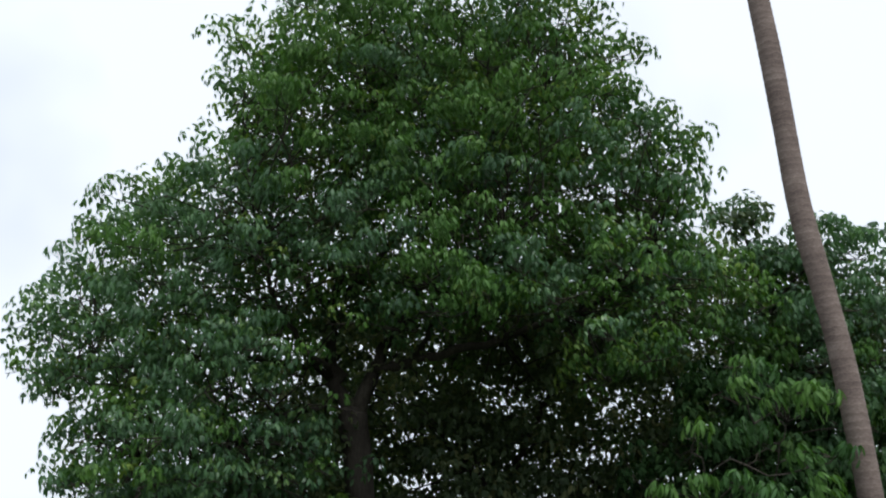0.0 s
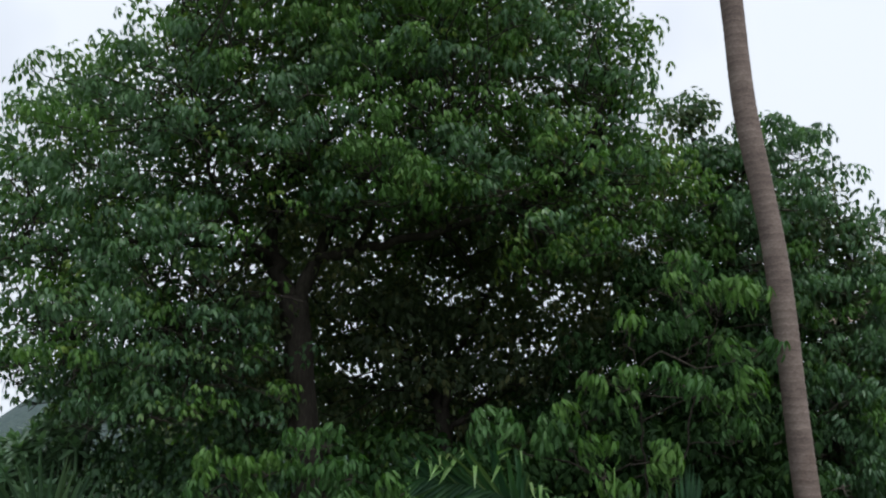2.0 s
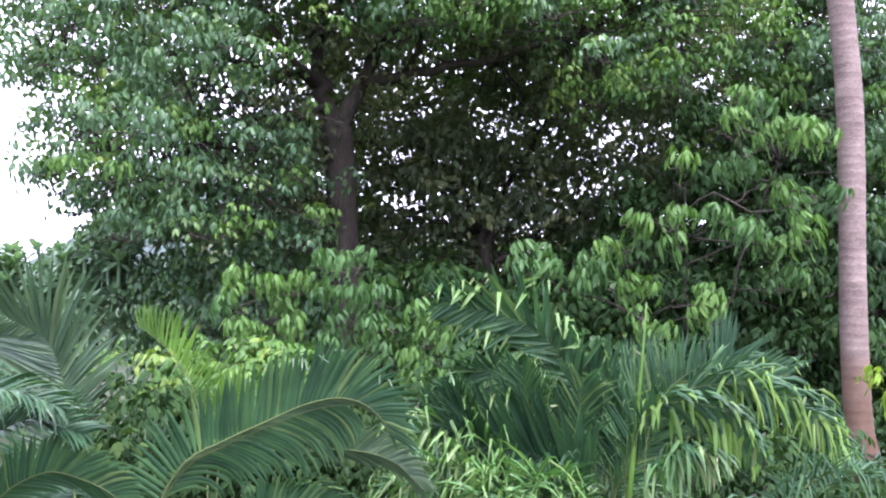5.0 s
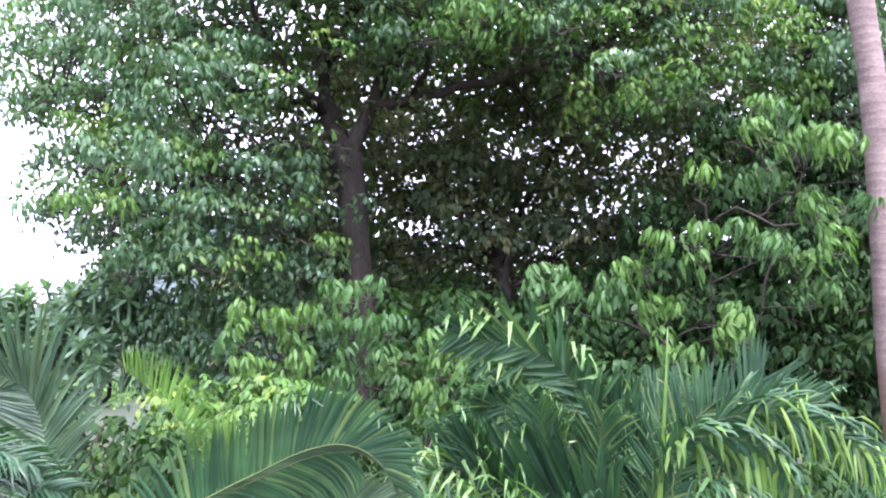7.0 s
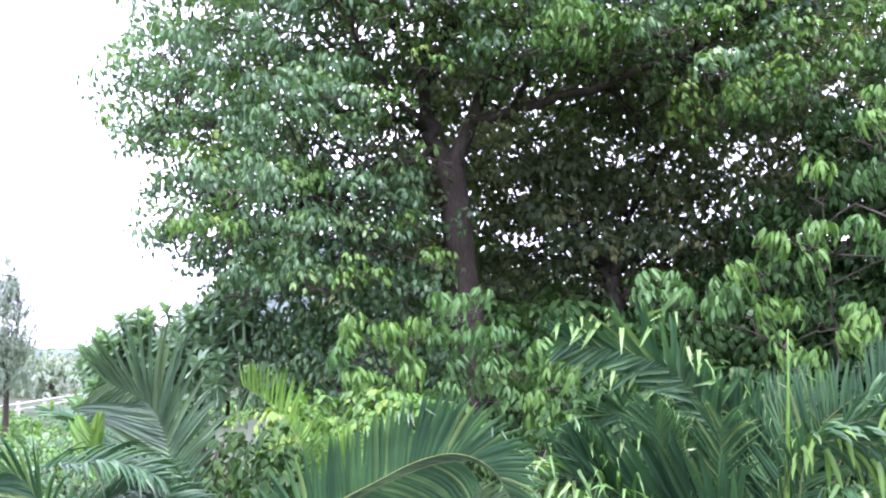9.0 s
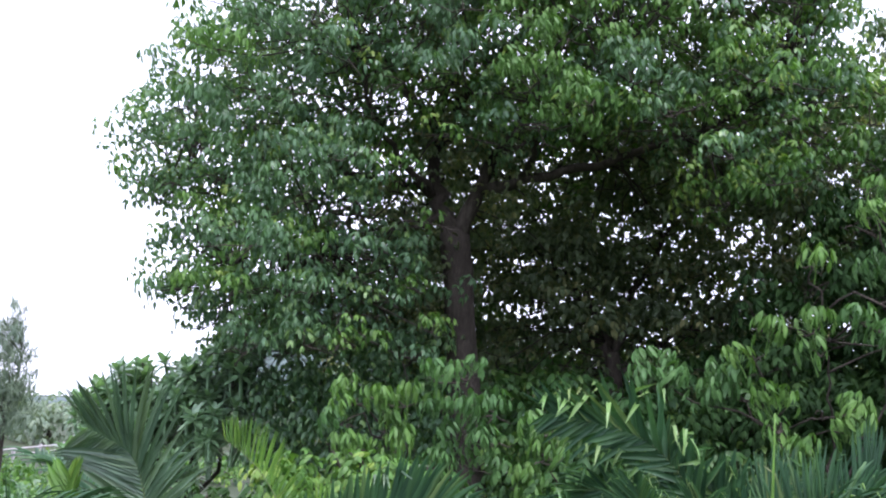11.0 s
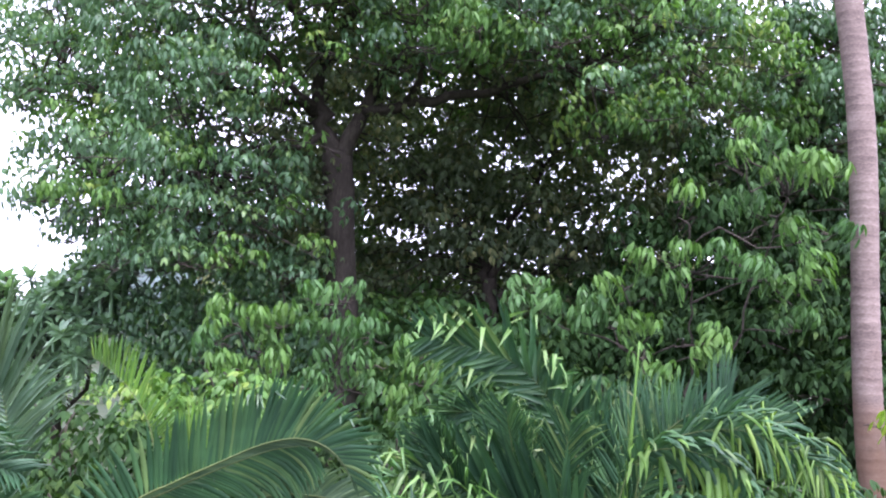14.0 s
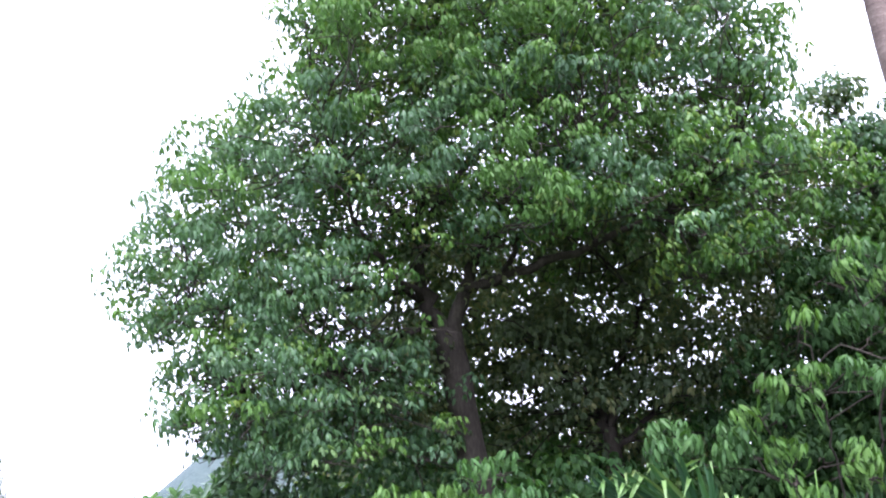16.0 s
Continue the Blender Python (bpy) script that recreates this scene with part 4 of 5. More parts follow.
def fountain(root, crown, count, seed, reach=1.3, rise=0.9, **kw):
    """Fronds arching out on all sides from one crown."""
    r = np.random.default_rng(seed)
    c = np.asarray(crown, float)
    for k in range(count):
        az = k * GOLD + r.uniform(-0.25, 0.25)
        d = np.array((math.cos(az), math.sin(az), 0))
        up, far = rise * r.uniform(0.55, 1.1), reach * r.uniform(0.75, 1.15)
        frond(root, [c + (0, 0, -0.35), c + d * far * 0.22 + (0, 0, up * 0.55), c + d * far * 0.6 + (0, 0, up * 0.95), c + d * far + (0, 0, up * 0.55)], seed=seed * 50 + k, **kw)


# left clump
left_palm = areca((-1.05, 4.7, 0), "clump of areca palm with long arching dark green fronds", 7, 41)
# The lower row's sheen is painted with the paler blue-grey blade.
frond(left_palm, [(-1.1, 4.6, 0.6), (-1.0, 4.5, 1.5), (-0.86, 4.5, 1.84), (-0.64, 4.5, 1.98), (-0.44, 4.5, 2.08), (-0.28, 4.5, 2.16), (-0.17, 4.5, 2.20), (-0.06, 4.5, 2.22), (0.05, 4.5, 2.20), (0.14, 4.5, 2.14), (0.21, 4.5, 2.04)], pairs=96, seed=2, jitter=0.02, droop=0.16, ref=(-0.1, -0.35, 1), vees=(0.5, 0.1), bare=0.13, sweep=(1.2, 0.30), fan=0.85, rachis_radius=0.006, leaflet=0.36, width=0.032, hang=0.3, break_at=(4, 6), rows=(0.5, 1), tips=M_FROND_SHEEN, sheen_row=True)
frond(left_palm, [(-1.1, 4.62, 0.6), (-1.0, 4.53, 1.48), (-0.86, 4.53, 1.81), (-0.64, 4.53, 1.95), (-0.44, 4.53, 2.05), (-0.28, 4.53, 2.12), (-0.17, 4.53, 2.16), (-0.06, 4.53, 2.18)], pairs=64, seed=12, jitter=0.03, droop=1.1, ref=(-0.1, -0.35, 1), vee=0.2, bare=0.2, sweep=0.7, fan=0.3, leaflet=0.40, width=0.028, rows=(1, 0), rachis_radius=0.006)
frond(left_palm, [(-1.4, 4.4, 0.7), (-1.75, 4.2, 1.5), (-1.62, 4.2, 1.72), (-1.42, 4.2, 1.83), (-1.25, 4.2, 1.81), (-1.08, 4.2, 1.74), (-0.98, 4.2, 1.62)], pairs=56, seed=14, jitter=0.04, droop=0.3, ref=(-0.1, -0.35, 1), vees=(0.3, 0.1), bare=0.3, sweep=(0.8, 0.6), leaflet=0.30, width=0.030, rows=(1, 0.9), rachis_radius=0.006)
frond(left_palm, [(-0.8, 4.7, 0.7), (-0.62, 4.6, 1.3), (-0.50, 4.6, 1.52), (-0.36, 4.6, 1.62), (-0.15, 4.6, 1.65), (0.05, 4.6, 1.58)], pairs=56, seed=16, jitter=0.05, droop=0.7, ref=(-0.1, -0.35, 1), vees=(0.3, 0.1), bare=0.3, sweep=0.7, leaflet=0.32, width=0.026, rows=(1, 0.8), rachis_radius=0.006)
frond(left_palm, [(-1.3, 4.7, 0.6), (-1.5, 4.7, 1.55), (-1.55, 4.7, 1.78), (-1.59, 4.7, 1.97), (-1.61, 4.7, 2.20), (-1.67, 4.7, 2.37), (-1.73, 4.7, 2.45), (-1.83, 4.7, 2.50), (-1.98, 4.7, 2.56)], pairs=46, seed=1, droop=0.24, vee=0.1, ref=(1, -0.25, 0.1), bare=0.26, sweep=(0.6, 0.70), fan=0.2, leaflet=0.56, width=0.036, mat=M_FROND_SHEEN, jitter=0.03, rachis_radius=0.007)
frond(left_palm, [(-0.85, 5.0, 0.7), (-0.93, 5.1, 1.75), (-0.99, 5.1, 2.02), (-1.05, 5.1, 2.20), (-1.16, 5.1, 2.35), (-1.28, 5.1, 2.45), (-1.38, 5.1, 2.51)], pairs=48, seed=3, droop=0.15, vees=(0.9, 0.1), mat=M_FROND_NEW, jitter=0.08, rachis_radius=0.006, leaflet=0.27, width=0.013, ref=(1, 0, 0.6), rows=(0, 1), bare=0.30, sweep=0.55, fan=0.2, label="young yellow-green frond")
frond(left_palm, [(-0.85, 5.05, 0.7), (-0.88, 5.15, 1.8), (-0.84, 5.15, 2.04), (-0.77, 5.15, 2.18)], pairs=34, seed=31, rachis_radius=0.006, jitter=0.08, droop=0.15, vee=0.1, mat=M_FROND_NEW, leaflet=0.26, width=0.014, ref=(1, 0, 0), bare=0.34, sweep=1.3, label="young yellow-green frond")
frond(left_palm, [(-1.5, 4.4, 0.8), (-2.11, 4.2, 1.45), (-1.96, 4.20, 1.78), (-1.69, 4.20, 1.98), (-1.47, 4.20, 2.06), (-1.25, 4.20, 2.02)], pairs=46, seed=4, droop=0.5, vees=(0.9, 0.0), bare=0.3, leaflet=0.34, width=0.024)
frond(left_palm, [(-0.8, 4.8, 0.7), (-0.47, 4.7, 1.58), (-0.42, 4.7, 1.81), (-0.25, 4.7, 1.91), (-0.01, 4.7, 1.93), (0.2, 4.7, 1.88), (0.35, 4.7, 1.75)], pairs=60, seed=5, droop=0.4, vees=(0.6, 0.1), ref=(-0.1, -0.35, 1), rows=(0.9, 0.6), sweep=(1.0, 0.6), leaflet=0.36, width=0.026, bare=0.4, mat=M_FROND_SHEEN, rachis_radius=0.006)
frond(left_palm, [(-1.4, 4.3, 0.8), (-2.3, 4.1, 1.8), (-2.0, 4.1, 2.13), (-1.77, 4.1, 2.20), (-1.6, 4.1, 2.22), (-1.43, 4.1, 2.19), (-1.32, 4.1, 2.15)], pairs=46, seed=8, droop=0.7, vees=(0.6, 0.1), bare=0.3, leaflet=0.30, width=0.020, hang=0.3, tips=M_FROND_SHEEN)
frond(left_palm, [(-1.4, 4.2, 0.8), (-1.82, 3.9, 1.6), (-1.75, 3.90, 1.95), (-1.9, 3.90, 2.18), (-2.15, 3.90, 2.2)], pairs=46, seed=9, droop=0.6, vee=0.3, ref=(1, -0.3, 0.3), bare=0.25, leaflet=0.36, width=0.024)
frond(left_palm, [(-1.5, 4.7, 0.6), (-1.85, 4.6, 1.6), (-1.95, 4.6, 2.0), (-1.99, 4.6, 2.3)], pairs=9, seed=10, droop=0.05, vee=0.3, ref=(1, 0, 0), bare=0.72, leaflet=0.24, width=0.045, sweep=1.6, mat=M_FROND_NEW, label="half-opened yellow-green frond")
frond(left_palm, [(-1.5, 5.0, 0.6), (-2.0, 5.2, 1.6), (-2.3, 5.3, 2.15), (-2.8, 5.4, 2.35)], pairs=46, seed=6, droop=0.5, vee=0.3, leaflet=0.44, width=0.030)
fountain(left_palm, (-1.1, 4.75, 0.85), 10, 13, reach=1.1, rise=0.42, leaflet=0.40, pairs=40, droop=0.6, vee=0.45, width=0.036)
fountain(left_palm, (-2.0, 4.6, 0.95), 8, 14, reach=1.0, rise=0.6, leaflet=0.40, pairs=40, droop=0.6, vee=0.45, width=0.036)

# middle clump
mid_palm = areca((1.15, 6.4, 0), "clump of areca palm with tangled fronds and folded pale leaflet tips", 8, 42)
frond(mid_palm, [(1.25, 6.4, 0.8), (1.34, 6.25, 1.65), (1.28, 6.2, 2.0), (1.15, 6.2, 2.28), (0.95, 6.2, 2.52), (0.74, 6.2, 2.63), (0.49, 6.2, 2.68), (0.29, 6.2, 2.72)], pairs=46, seed=61, rachis_radius=0.006, jitter=0.13, leaflet=0.46, width=0.040, droop=0.16, hang=0.7, break_at=(3, 6), sweep=(0.8, 0.9), fan=0.3, ref=(0.4, -0.3, 0.9), vee=0.15, bare=0.36, rows=(0.8, 1), tips=M_FROND_TIP)
frond(mid_palm, [(1.3, 6.3, 0.8), (1.35, 6.05, 1.4), (1.25, 6.0, 1.62), (1.04, 6.0, 1.72), (0.77, 6.0, 1.80), (0.5, 6.0, 1.86), (0.29, 6.0, 1.92)], pairs=40, seed=62, jitter=0.05, leaflet=0.58, width=0.058, droop=0.08, hang=0.4, break_at=(4, 6), sweep=0.7, fan=0.2, ref=(0.2, -0.25, 1), vee=0.15, bare=0.3, rows=(0.3, 1), tips=M_FROND_TIP)
frond(mid_palm, [(1.4, 6.4, 0.8), (1.46, 6.3, 1.5), (1.43, 6.3, 1.8), (1.37, 6.3, 2.05), (1.30, 6.3, 2.3)], pairs=28, seed=63, leaflet=0.5, width=0.056, droop=0.06, hang=0.5, break_at=(4, 6), sweep=2.0, ref=(1, -0.3, 0), vee=0.2, bare=0.3, tips=M_FROND_TIP)
frond(mid_palm, [(1.1, 6.5, 0.8), (1.09, 6.40, 1.31), (1.04, 6.40, 1.79), (1.06, 6.40, 2.20), (1.0, 6.40, 2.5)], pairs=34, seed=64, leaflet=0.5, width=0.050, droop=0.12, hang=0.5, break_at=(3, 6), sweep=1.5, ref=(1, -0.3, 0), vee=0.2, bare=0.3)
frond(mid_palm, [(1.4, 6.3, 0.8), (1.46, 6.20, 1.44), (1.58, 6.20, 1.86), (1.77, 6.20, 2.16), (2.0, 6.20, 2.36)], pairs=48, seed=65, jitter=0.12, leaflet=0.44, width=0.024, droop=0.12, hang=0.35, break_at=(4, 6), sweep=0.6, ref=(-0.3, -0.2, 1), vee=0.2, bare=0.3, rows=(0.6, 1))
frond(mid_palm, [(1.15, 6.5, 0.8), (1.15, 6.45, 1.55), (1.05, 6.4, 1.9), (0.85, 6.4, 2.15), (0.6, 6.4, 2.25), (0.35, 6.4, 2.15)], pairs=50, seed=67, jitter=0.14, leaflet=0.40, width=0.026, droop=0.35, hang=0.6, break_at=(3, 6), sweep=0.8, ref=(0.4, -0.3, 0.9), vee=0.2, bare=0.4)
frond(mid_palm, [(1.4, 6.6, 0.8), (1.45, 6.6, 1.6), (1.6, 6.6, 2.1), (1.78, 6.6, 2.35)], pairs=50, seed=68, leaflet=0.42, width=0.016, droop=0.1, hang=0.3, break_at=(4, 6), sweep=1.3, ref=(1, -0.3, -0.3), vee=0.2, bare=0.3)
frond(mid_palm, [(1.3, 6.5, 0.8), (1.45, 6.7, 1.7), (1.6, 7.0, 2.05), (1.7, 7.4, 2.15)], pairs=46, seed=66, leaflet=0.50, jitter=0.1, width=0.022, droop=0.15, hang=0.6, break_at=(4, 6), sweep=0.5, ref=(0.1, -0.25, 1), vee=0.2)
frond(mid_palm, [(1.7, 6.1, 0.8), (1.84, 6.00, 1.70), (1.98, 6.00, 2.10), (2.1, 6.00, 2.36), (2.16, 6.00, 2.45)], pairs=34, seed=69, leaflet=0.40, width=0.014, droop=0.06, sweep=1.6, ref=(1, -0.3, -0.4), vee=0.2, bare=0.45)
frond(mid_palm, [(1.2, 6.2, 0.8), (1.15, 5.95, 1.3), (1.1, 5.8, 1.6), (1.05, 5.6, 1.7)], pairs=44, seed=70, leaflet=0.42, width=0.022, droop=0.2, hang=0.5, break_at=(3, 6), sweep=0.8, ref=(1, 0, 0.3), vee=0.7)
for k, (x, z, lean) in enumerate(((0.55, 2.05, -0.35), (0.9, 2.2, -0.15), (1.2, 2.15, 0.05), (1.65, 2.05, 0.3))):
    frond(mid_palm, [(1.15 + 0.2 * lean, 6.3, 0.8), (1.15 + 0.5 * (x - 1.15), 6.15, 1.4), (x, 6.0, z - 0.2), (x + 0.4 * lean, 5.9, z + 0.1)], pairs=40, seed=160 + k, leaflet=0.40, width=0.016, droop=0.2, hang=0.75, break_at=(4, 6), sweep=1.1, ref=(1, -0.3, 0.1), vee=0.35, bare=0.4, tips=M_FROND_TIP)
# Hanging leaflets coloured as if lit, their ends paler still.
PALE = dict(mat=M_FROND_LIT, leaflet=0.44, width=0.026, droop=0.8, vee=0.6, hang=0.75, sweep=0.4, tips=M_FROND_TIP, jitter=0.34, break_at=(1, 4), rachis_radius=0.006)
frond(mid_palm, [(1.0, 6.2, 0.7), (0.82, 6.0, 1.55), (0.51, 6.0, 1.86), (0.20, 6.0, 1.86), (0.0, 6.0, 1.65)], pairs=46, seed=71, **PALE)
frond(mid_palm, [(1.0, 6.1, 0.7), (0.81, 5.8, 1.35), (0.58, 5.8, 1.66), (0.29, 5.8, 1.66), (0.12, 5.8, 1.45)], pairs=46, seed=72, **PALE)
frond(mid_palm, [(1.1, 6.1, 0.7), (1.05, 5.8, 1.4), (0.95, 5.5, 1.68), (0.85, 5.2, 1.6)], pairs=46, seed=73, **PALE)
frond(mid_palm, [(1.0, 6.1, 0.7), (0.85, 5.8, 1.35), (0.68, 5.55, 1.6), (0.5, 5.3, 1.5)], pairs=46, seed=74, **PALE)
fountain(mid_palm, (1.15, 6.4, 0.9), 10, 17, reach=1.0, rise=0.5, leaflet=0.46, pairs=44, droop=0.5, vee=0.7, hang=0.6, width=0.022, sweep=0.35)
fountain(mid_palm, (0.72, 5.85, 1.0), 7, 18, reach=0.8, rise=0.7, leaflet=0.34, pairs=40, droop=0.5, vee=0.7, hang=0.9, width=0.022, sweep=0.3, tips=M_FROND_TIP, jitter=0.16, break_at=(1, 5))
part("spear", Soup().tube(curve([(0.34, -0.3, 0.7), (0.40, -0.4, 1.64), (0.44, -0.4, 2.2), (0.47, -0.4, 2.76)], 12), np.linspace(0.026, 0.004, 12), 8), M_FROND_NEW, mid_palm, "tall unopened pale green spear leaf")

# right clump
right_palm = areca((2.0, 5.7, 0), "areca palm with broad arching fronds and hanging leaflets", 6, 43)
RP = dict(leaflet=0.48, jitter=0.14, width=0.020, droop=0.8, hang=0.35, tips=M_FROND, sweep=0.4)
# On these two, folded ends take the new-leaf colour in place of highlights.
frond(right_palm, [(1.7, 5.7, 0.6), (1.58, 5.55, 1.75), (1.64, 5.5, 2.12), (1.76, 5.5, 2.23), (1.95, 5.5, 2.29), (2.13, 5.5, 2.30), (2.33, 5.5, 2.24), (2.52, 5.5, 2.14), (2.68, 5.5, 1.98)], pairs=80, seed=81, rachis_radius=0.004, leaflet=0.40, width=0.024, droop=0.95, hang=0.7, jitter=0.22, break_at=(1, 5), sweep=(0.9, 1.2), ref=(0.1, -0.15, 1), vee=0.15, bare=0.40, rows=(0.7, 1), tips=M_FROND_NEW)
frond(right_palm, [(1.7, 5.6, 0.6), (1.45, 5.3, 1.6), (1.48, 5.15, 2.0), (1.56, 5.1, 2.17), (1.70, 5.1, 2.22), (1.87, 5.1, 2.20), (2.03, 5.1, 2.12), (2.14, 5.1, 1.96)], pairs=60, seed=82, rachis_radius=0.004, leaflet=0.36, width=0.034, droop=1.4, hang=0.5, jitter=0.16, break_at=(1, 4), sweep=(0.6, 1.0), ref=(0.1, -0.5, 0.8), vee=0.15, bare=0.38, rows=(1, 0.6), tips=M_FROND_NEW)
frond(right_palm, [(1.8, 5.5, 0.6), (1.55, 5.3, 1.50), (1.62, 5.25, 1.82), (1.75, 5.2, 1.92), (1.93, 5.2, 1.90)], pairs=40, seed=83, rachis_radius=0.004, jitter=0.2, leaflet=0.34, width=0.026, droop=1.3, hang=0.6, break_at=(1, 3), sweep=0.5, ref=(0, -0.8, 0.5), vee=0.1, bare=0.45, tips=M_FROND_LIT)
frond(right_palm, [(1.9, 5.8, 0.6), (1.8, 5.9, 1.7), (1.86, 5.9, 2.05), (2.0, 5.9, 2.2), (2.22, 5.9, 2.29), (2.5, 5.9, 2.34)], pairs=38, seed=87, leaflet=0.36, width=0.028, droop=0.12, hang=0.2, break_at=(4, 6), vee=0.15, ref=(0, -0.3, 1), bare=0.45, sweep=(0.8, 1.3), rows=(0.4, 1))
frond(right_palm, [(2.1, 5.7, 0.6), (2.3, 5.6, 1.4), (2.6, 5.5, 1.8), (2.95, 5.5, 1.75), (3.15, 5.5, 1.45)], pairs=50, seed=84, vee=0.3, **RP)
frond(right_palm, [(2.1, 5.6, 0.6), (2.25, 5.4, 1.2), (2.5, 5.2, 1.5), (2.75, 5.0, 1.4)], pairs=50, seed=85, vee=0.3, **RP)
frond(right_palm, [(2.2, 5.8, 0.6), (2.5, 5.9, 1.35), (2.85, 6.0, 1.7), (3.2, 6.1, 1.7), (3.45, 6.1, 1.45)], pairs=50, seed=86, vee=0.4, **RP)
fountain(right_palm, (2.3, 5.9, 0.8), 7, 23, reach=1.1, rise=0.6, leaflet=0.46, pairs=42, droop=0.8, vee=0.5, hang=0.6, width=0.028, sweep=0.4)

# ---- frangipani and shrubs on the left ----
FRANGI = [(-7.05, 12.7, 2.5, 0.5, 0.6, 0.42), (-6.55, 12.7, 2.8, 0.6, 0.6, 0.48), (-5.9, 12.7, 2.85, 0.6, 0.6, 0.45), (-5.3, 12.7, 3.0, 0.55, 0.6, 0.48), (-4.85, 12.8, 3.3, 0.5, 0.6, 0.5), (-6.3, 12.5, 2.0, 1.0, 0.7, 0.5), (-5.2, 12.5, 2.4, 0.8, 0.6, 0.5)]
build_tree("frangipani_shrub", "frangipani shrub with whorls of long waxy green leaves", (-6.0, 13.6, 0), (-6.0, 13.5, 1.2), 0.09, FRANGI, 9.0, 21, M_WAX, M_WAX, near_count=290, kinds=WHORLS, size=(0.95, 1.3), category="shrub", twigs=7)


def shrub(label, at, lobes, per_m2, seed, leaf, kinds=None, size=(0.8, 1.2), name="shrub", group="", stem=0.05, **kw):
    return build_tree(name, label, at, (at[0], at[1], lobes[0][2] * 0.5), stem, lobes, per_m2, seed, leaf, leaf, kinds=kinds or SPRAYS_SMALL, size=size, category="shrub", group=group, twigs=5, **kw)


shrub("dark hanging creeper over a tall shrub", (-3.3, 12.3, 0), [(-3.4, 12.3, 2.4, 0.9, 0.6, 1.5), (-2.5, 12.6, 2.6, 0.8, 0.6, 1.4), (-4.1, 12.6, 2.2, 0.6, 0.5, 1.3)], 17, 31, M_LEAF, size=(0.7, 1.0))
shrub("leafy ground shrub behind the palms, darkened for shade", (-1.6, 7.6, 0), [(-1.6, 7.6, 1.5, 0.9, 0.5, 0.5), (-0.9, 7.7, 1.4, 0.7, 0.5, 0.45)], 20, 32, M_SHADE, size=(0.6, 0.85))
shrub("bright yellow-green leafy shrub behind the palms", (-1.0, 7.9, 0), [(-1.95, 7.5, 2.0, 0.42, 0.35, 0.3), (-1.5, 7.5, 2.08, 0.42, 0.35, 0.3), (-1.05, 7.6, 2.02, 0.42, 0.35, 0.28), (-1.3, 7.3, 1.8, 0.5, 0.35, 0.3)], 26, 33, M_YOUNG_LIT, size=(0.6, 0.9))
for i, (x, y, z) in enumerate([(-3.6, 15.0, 3.9), (-1.4, 15.5, 4.0), (0.6, 15.8, 3.9), (2.4, 15.4, 4.1), (4.6, 15.6, 4.0), (6.6, 15.2, 3.2)]):
    shrub("dark green hedge-like shrub under the trees", (x, y, 0), [(x, y, z * 0.56, 1.5, 0.9, z * 0.46)], 6, 60 + i, M_MID, size=(1.2, 1.6), group="shrubs under the trees")
# From x = 2.5 on, the leaf colour is darkened for shade.
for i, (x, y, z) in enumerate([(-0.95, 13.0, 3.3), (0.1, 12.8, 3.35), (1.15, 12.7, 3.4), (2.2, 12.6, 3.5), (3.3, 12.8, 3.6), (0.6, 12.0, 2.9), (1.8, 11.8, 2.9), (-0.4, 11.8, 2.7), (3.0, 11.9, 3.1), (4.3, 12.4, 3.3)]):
    shrub("dense dark green shrub in the shade of the big tree", (x, y, 0), [(x, y, z * 0.55, 0.95, 0.6, z * 0.43)], 10, 260 + i, M_MID if x < 2.5 else M_SHADE, size=(1.0, 1.35), group="shrubs under the trees")
# Fills the dark gaps near the ground; leaves darkened to read as shade.
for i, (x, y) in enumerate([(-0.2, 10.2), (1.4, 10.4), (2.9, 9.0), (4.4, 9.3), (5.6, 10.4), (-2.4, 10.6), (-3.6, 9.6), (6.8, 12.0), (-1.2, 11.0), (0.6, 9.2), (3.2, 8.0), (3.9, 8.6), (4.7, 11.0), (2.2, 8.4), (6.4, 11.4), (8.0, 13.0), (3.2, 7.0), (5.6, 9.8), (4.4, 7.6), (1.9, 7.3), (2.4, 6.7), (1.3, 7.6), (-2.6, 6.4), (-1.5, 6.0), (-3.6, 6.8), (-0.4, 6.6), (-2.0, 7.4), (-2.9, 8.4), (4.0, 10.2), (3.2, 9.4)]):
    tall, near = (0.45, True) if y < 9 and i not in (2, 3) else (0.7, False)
    shrub("low undergrowth shrub with leaves darkened for shade", (x, y, 0), [(x, y, tall, 0.9, 0.6, tall)], 9 if near else 6, 80 + i, M_SHADE, size=(0.6, 0.85) if near else (0.9, 1.2), group="undergrowth")

# Added where only shade lies behind the palms, with leaves darkened to match.
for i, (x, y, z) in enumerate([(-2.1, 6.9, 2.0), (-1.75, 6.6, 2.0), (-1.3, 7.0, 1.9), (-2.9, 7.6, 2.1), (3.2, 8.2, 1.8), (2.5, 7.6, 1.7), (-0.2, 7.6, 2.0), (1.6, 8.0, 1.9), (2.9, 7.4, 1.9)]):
    shrub("tall added shrub behind the palms, leaves darkened for shade", (x, y, 0), [(x, y, z * 0.55, 0.7, 0.5, z * 0.48)], 14, 320 + i, M_SHADE, size=(0.65, 0.9), group="undergrowth")

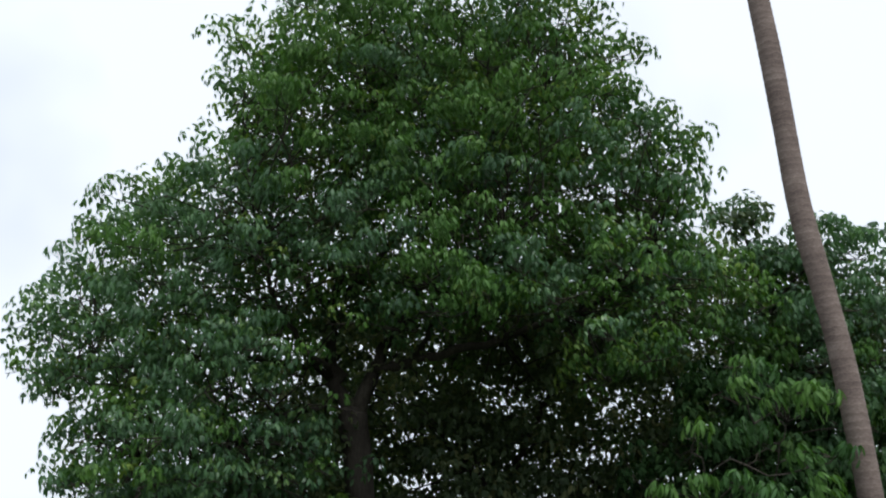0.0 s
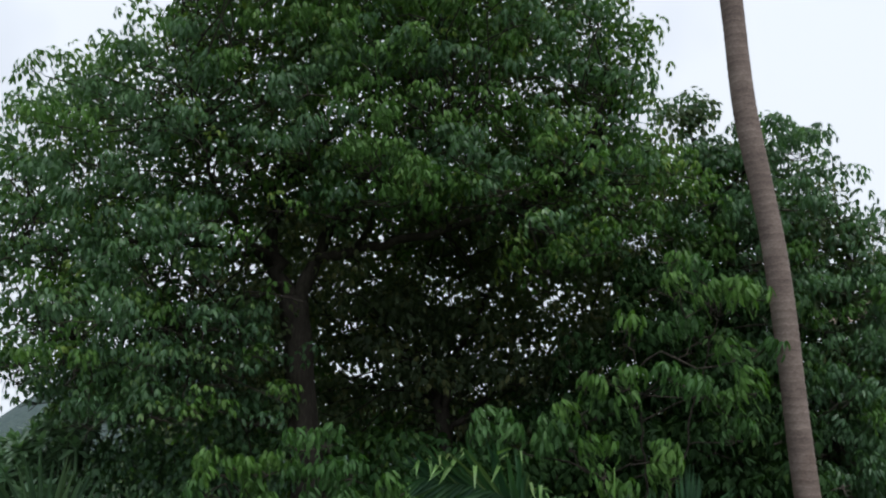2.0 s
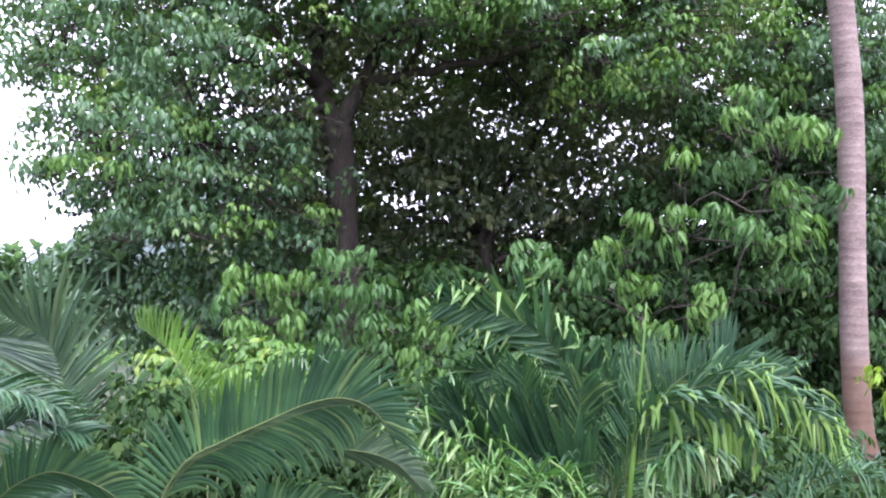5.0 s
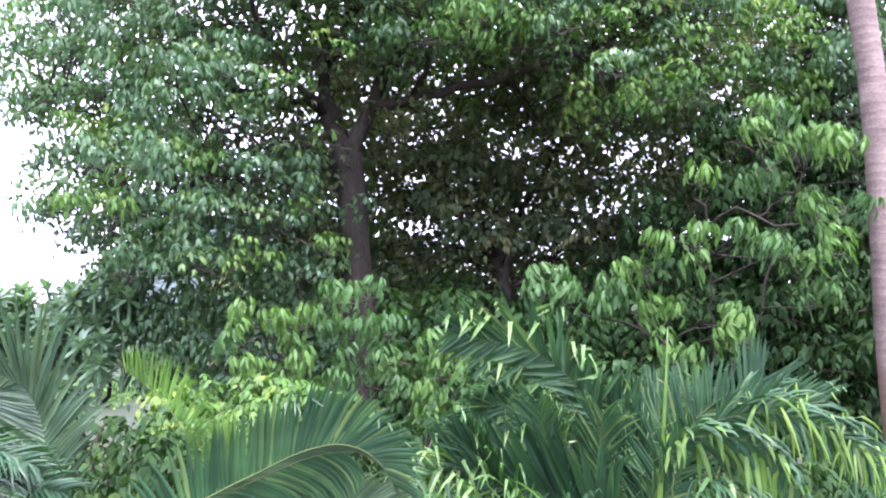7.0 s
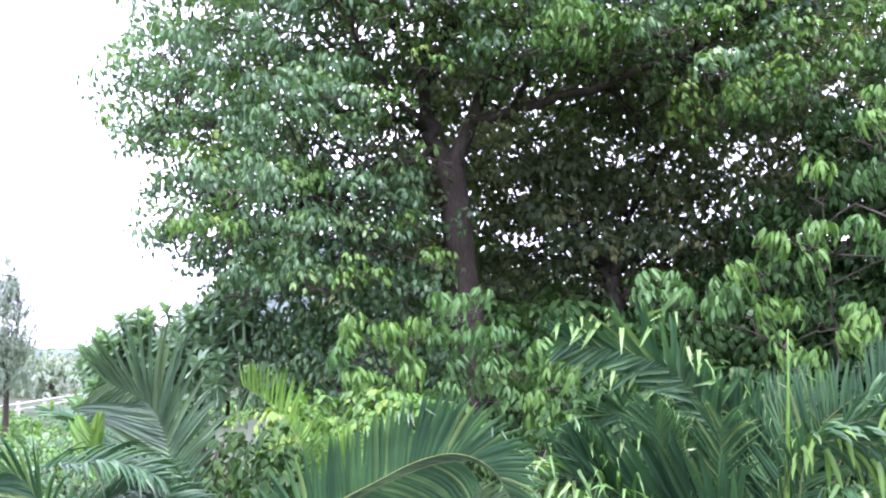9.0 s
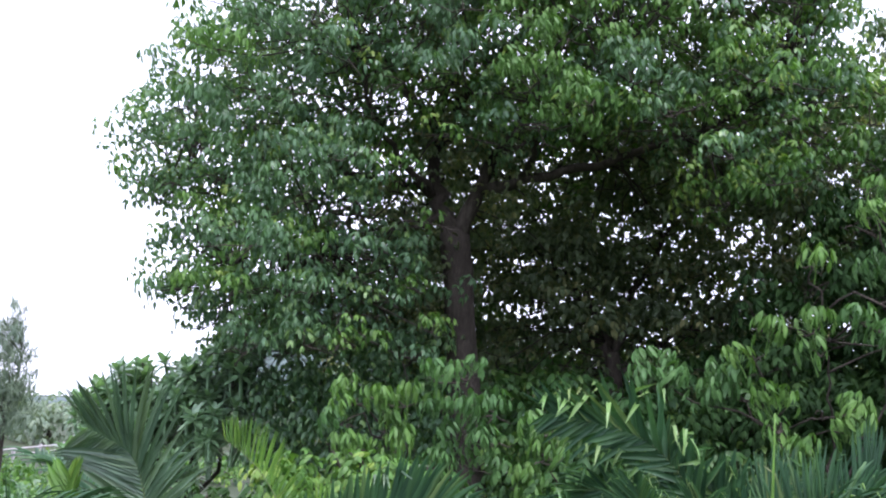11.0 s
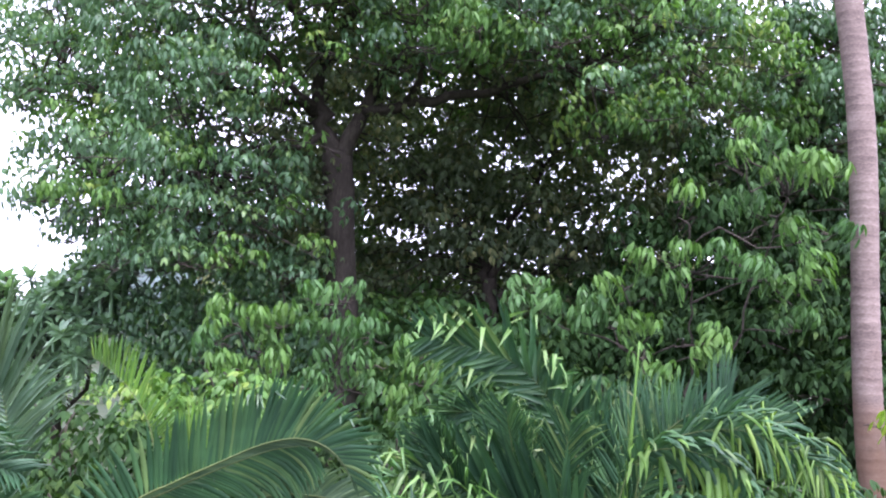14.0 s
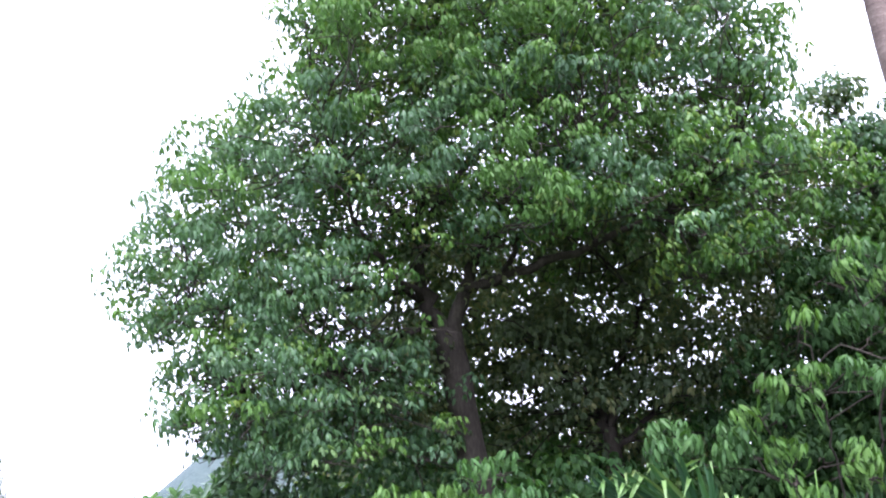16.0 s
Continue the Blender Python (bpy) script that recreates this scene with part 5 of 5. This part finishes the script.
# Shade before the porch is put into these shrubs' leaf colour.
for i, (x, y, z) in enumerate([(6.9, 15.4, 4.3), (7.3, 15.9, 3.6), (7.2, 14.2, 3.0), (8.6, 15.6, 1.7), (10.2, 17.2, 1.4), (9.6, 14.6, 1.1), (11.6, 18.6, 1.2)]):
    shrub("leafy shrub before the porch with leaves darkened for shade", (x, y, 0), [(x, y, z * 0.55, 1.1, 0.8, z * 0.5)], 8, 300 + i, M_SHADE, size=(0.9, 1.25), group="shrubs by the porch")

# ---- trees behind ----
BACK = [(-5.6, 20.5, 3.7), (-3.4, 20, 4.0), (-1.3, 20.6, 3.75), (0.6, 21, 3.7), (2.6, 20.3, 3.8), (4.6, 20.8, 4.0), (7.5, 21, 4.6)]
for i, (x, y, z) in enumerate(BACK):
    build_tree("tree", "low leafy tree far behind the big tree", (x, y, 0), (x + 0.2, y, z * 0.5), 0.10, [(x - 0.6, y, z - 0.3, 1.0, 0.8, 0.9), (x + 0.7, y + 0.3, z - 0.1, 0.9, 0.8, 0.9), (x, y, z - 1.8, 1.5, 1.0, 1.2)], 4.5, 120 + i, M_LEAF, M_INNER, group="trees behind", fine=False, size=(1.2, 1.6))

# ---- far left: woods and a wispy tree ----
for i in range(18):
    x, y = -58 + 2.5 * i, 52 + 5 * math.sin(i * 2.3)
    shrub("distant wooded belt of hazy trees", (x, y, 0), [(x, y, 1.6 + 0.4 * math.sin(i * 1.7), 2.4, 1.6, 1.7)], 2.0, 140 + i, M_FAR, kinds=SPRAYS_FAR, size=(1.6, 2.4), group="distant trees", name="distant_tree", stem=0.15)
for i in range(16):
    x, y = -12.5 - 9.0 * ((i * 0.618) % 1), 19 + 17 * i / 16
    shrub("low green bush in the open field", (x, y, 0), [(x, y, 0.35, 1.4, 0.9, 0.5)], 4, 170 + i, M_YOUNG_LIT if i % 3 else M_LEAF, size=(1.1, 1.6), group="field bushes")

for i, (x, y) in enumerate([(-9.0, 14.5), (-10.2, 16.2), (-11.4, 17.8), (-8.4, 16.8), (-9.6, 19.0), (-12.2, 15.6), (-7.4, 11.2), (-6.4, 10.2)]):
    shrub("low green bush at the edge of the field", (x, y, 0), [(x, y, 0.4, 1.0, 0.8, 0.5)], 6, 200 + i, M_YOUNG_LIT if i % 2 else M_LEAF, group="field bushes")

# Carries the same painted haze in its leaves.
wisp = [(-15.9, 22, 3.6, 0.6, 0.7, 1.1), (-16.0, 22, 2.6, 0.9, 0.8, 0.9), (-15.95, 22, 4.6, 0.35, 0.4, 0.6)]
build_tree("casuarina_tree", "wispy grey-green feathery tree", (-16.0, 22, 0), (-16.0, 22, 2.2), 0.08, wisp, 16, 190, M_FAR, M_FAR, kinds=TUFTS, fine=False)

# ---- house ----
house = empty("house", (12.25, 24, -0.45), "white rendered two-storey house with a green sheet porch roof", "house")
HO = np.array((13.2, 24, 0))


def hbox(name, lo, hi, mat, parent=None, label=""):
    return part(name, Soup().box(np.array(lo) - HO, np.array(hi) - HO), mat, parent or house, label, False)


wall = hbox("wall", (13.2, 24, 0), (21, 31, 6.9), M_WHITE)
hbox("band", (13.14, 23.94, 6.15), (21, 24, 6.25), M_GREY, wall)
hbox("balcony_slab", (13.1, 23.3, 6.9), (21, 31, 7.05), M_WHITE)
hbox("balcony_panel", (13.3, 23.4, 7.05), (15.0, 23.5, 7.45), M_ORANGE, label="orange balcony panel")
hbox("parapet", (13.2, 24.6, 7.05), (21, 31, 7.55), M_PEACH)
hbox("roof", (13.1, 24.4, 7.55), (21.1, 31.1, 7.85), M_GREY)
rail = hbox("railing", (14.1, 23.35, 7.38), (16, 23.40, 7.43), M_WHITE)
for k in range(9):
    hbox("baluster", (14.1 + 0.2 * k, 23.36, 6.75), (14.14 + 0.2 * k, 23.40, 7.38), M_WHITE, rail)
win = hbox("window", (14.55, 23.93, 5.0), (16.2, 24, 6.0), M_DARKWOOD)
hbox("pane", (14.65, 23.90, 5.1), (15.35, 23.93, 5.9), M_GLASS, win)
hbox("pane", (15.42, 23.90, 5.1), (16.1, 23.93, 5.9), M_GLASS, win)
vent = hbox("vent", (13.75, 23.95, 4.0), (14.1, 24, 4.4), M_DARKWOOD)
for k in range(3):
    hbox("slat", (13.77, 23.92, 4.07 + 0.12 * k), (14.08, 23.95, 4.12 + 0.12 * k), M_WHITE, vent)
hbox("fascia", (13.5, 23.6, 3.55), (21, 24, 3.95), M_MAROON)

porch = empty("porch", (11.3, 20.5, 0), "open porch with a green corrugated sheet roof on dark posts", "porch")
PO = np.array((13.0, 20.5, 0))
roof = Soup()
cols = 97
rv = []
for lift in (0.0, -0.03):
    for u in (0.0, 0.5, 1.0):
        for i in range(cols):
            x = 12.9 + 8.0 * i / (cols - 1)
            rv.append((x, 23.6 - 3.4 * u, 3.5 - 0.6 * u + 0.035 * math.sin(i * math.pi / 3) + lift))
rf = []
for sh in (0, 3 * cols):
    rf += [(sh + j * cols + i, sh + j * cols + i + 1, sh + (j + 1) * cols + i + 1, sh + (j + 1) * cols + i) for j in range(2) for i in range(cols - 1)]
roof.add(np.array(rv) - PO, rf)
part("roof", roof, M_GREEN_ROOF, porch, "pale green corrugated roof")
for x in (13.1, 15.8, 19.0):
    part("post", Soup().box(np.array((x - 0.07, 20.6, 0)) - PO, np.array((x + 0.07, 20.74, 2.9)) - PO), M_DARKWOOD, porch, smooth=False)
part("beam", Soup().box(np.array((13.0, 20.55, 2.72)) - PO, np.array((20.7, 20.8, 2.9)) - PO), M_DARKWOOD, porch, smooth=False)
# Dark back and side panels added for the shade inside the porch.
part("back_shade_panel", Soup().box(np.array((13.0, 23.85, 0)) - PO, np.array((20.7, 23.97, 3.3)) - PO), M_DARKWOOD, porch, smooth=False)
part("side_shade_panel", Soup().box(np.array((13.02, 20.9, 0.0)) - PO, np.array((13.1, 23.8, 2.9)) - PO), M_DARKWOOD, porch, smooth=False)
part("low_wall", Soup().box(np.array((13.2, 20.6, 0)) - PO, np.array((20.0, 20.75, 0.8)) - PO), M_STONE, porch, smooth=False)

# ---- rail fence far off in the field ----
fence = empty("rail_fence", (-23.5, 29, 0), "low grey rail fence along the open field", "fence")
FO = np.array((-23.5, 29.0, 0.0))
for zr in (0.28, 0.52):
    part("rail", Soup().tube([np.array((-23.5, 29, zr)) - FO, np.array((-25.7, 38, zr)) - FO, np.array((-28.0, 47, zr)) - FO], 0.035, 6), M_GREY, fence)
for k in range(8):
    at = np.array((-23.5 - 4.5 * k / 7, 29 + 18.0 * k / 7, 0)) - FO
    part("post", Soup().box(at - (0.05, 0.05, 0), at + (0.05, 0.05, 0.62)), M_GREY, fence, smooth=False)
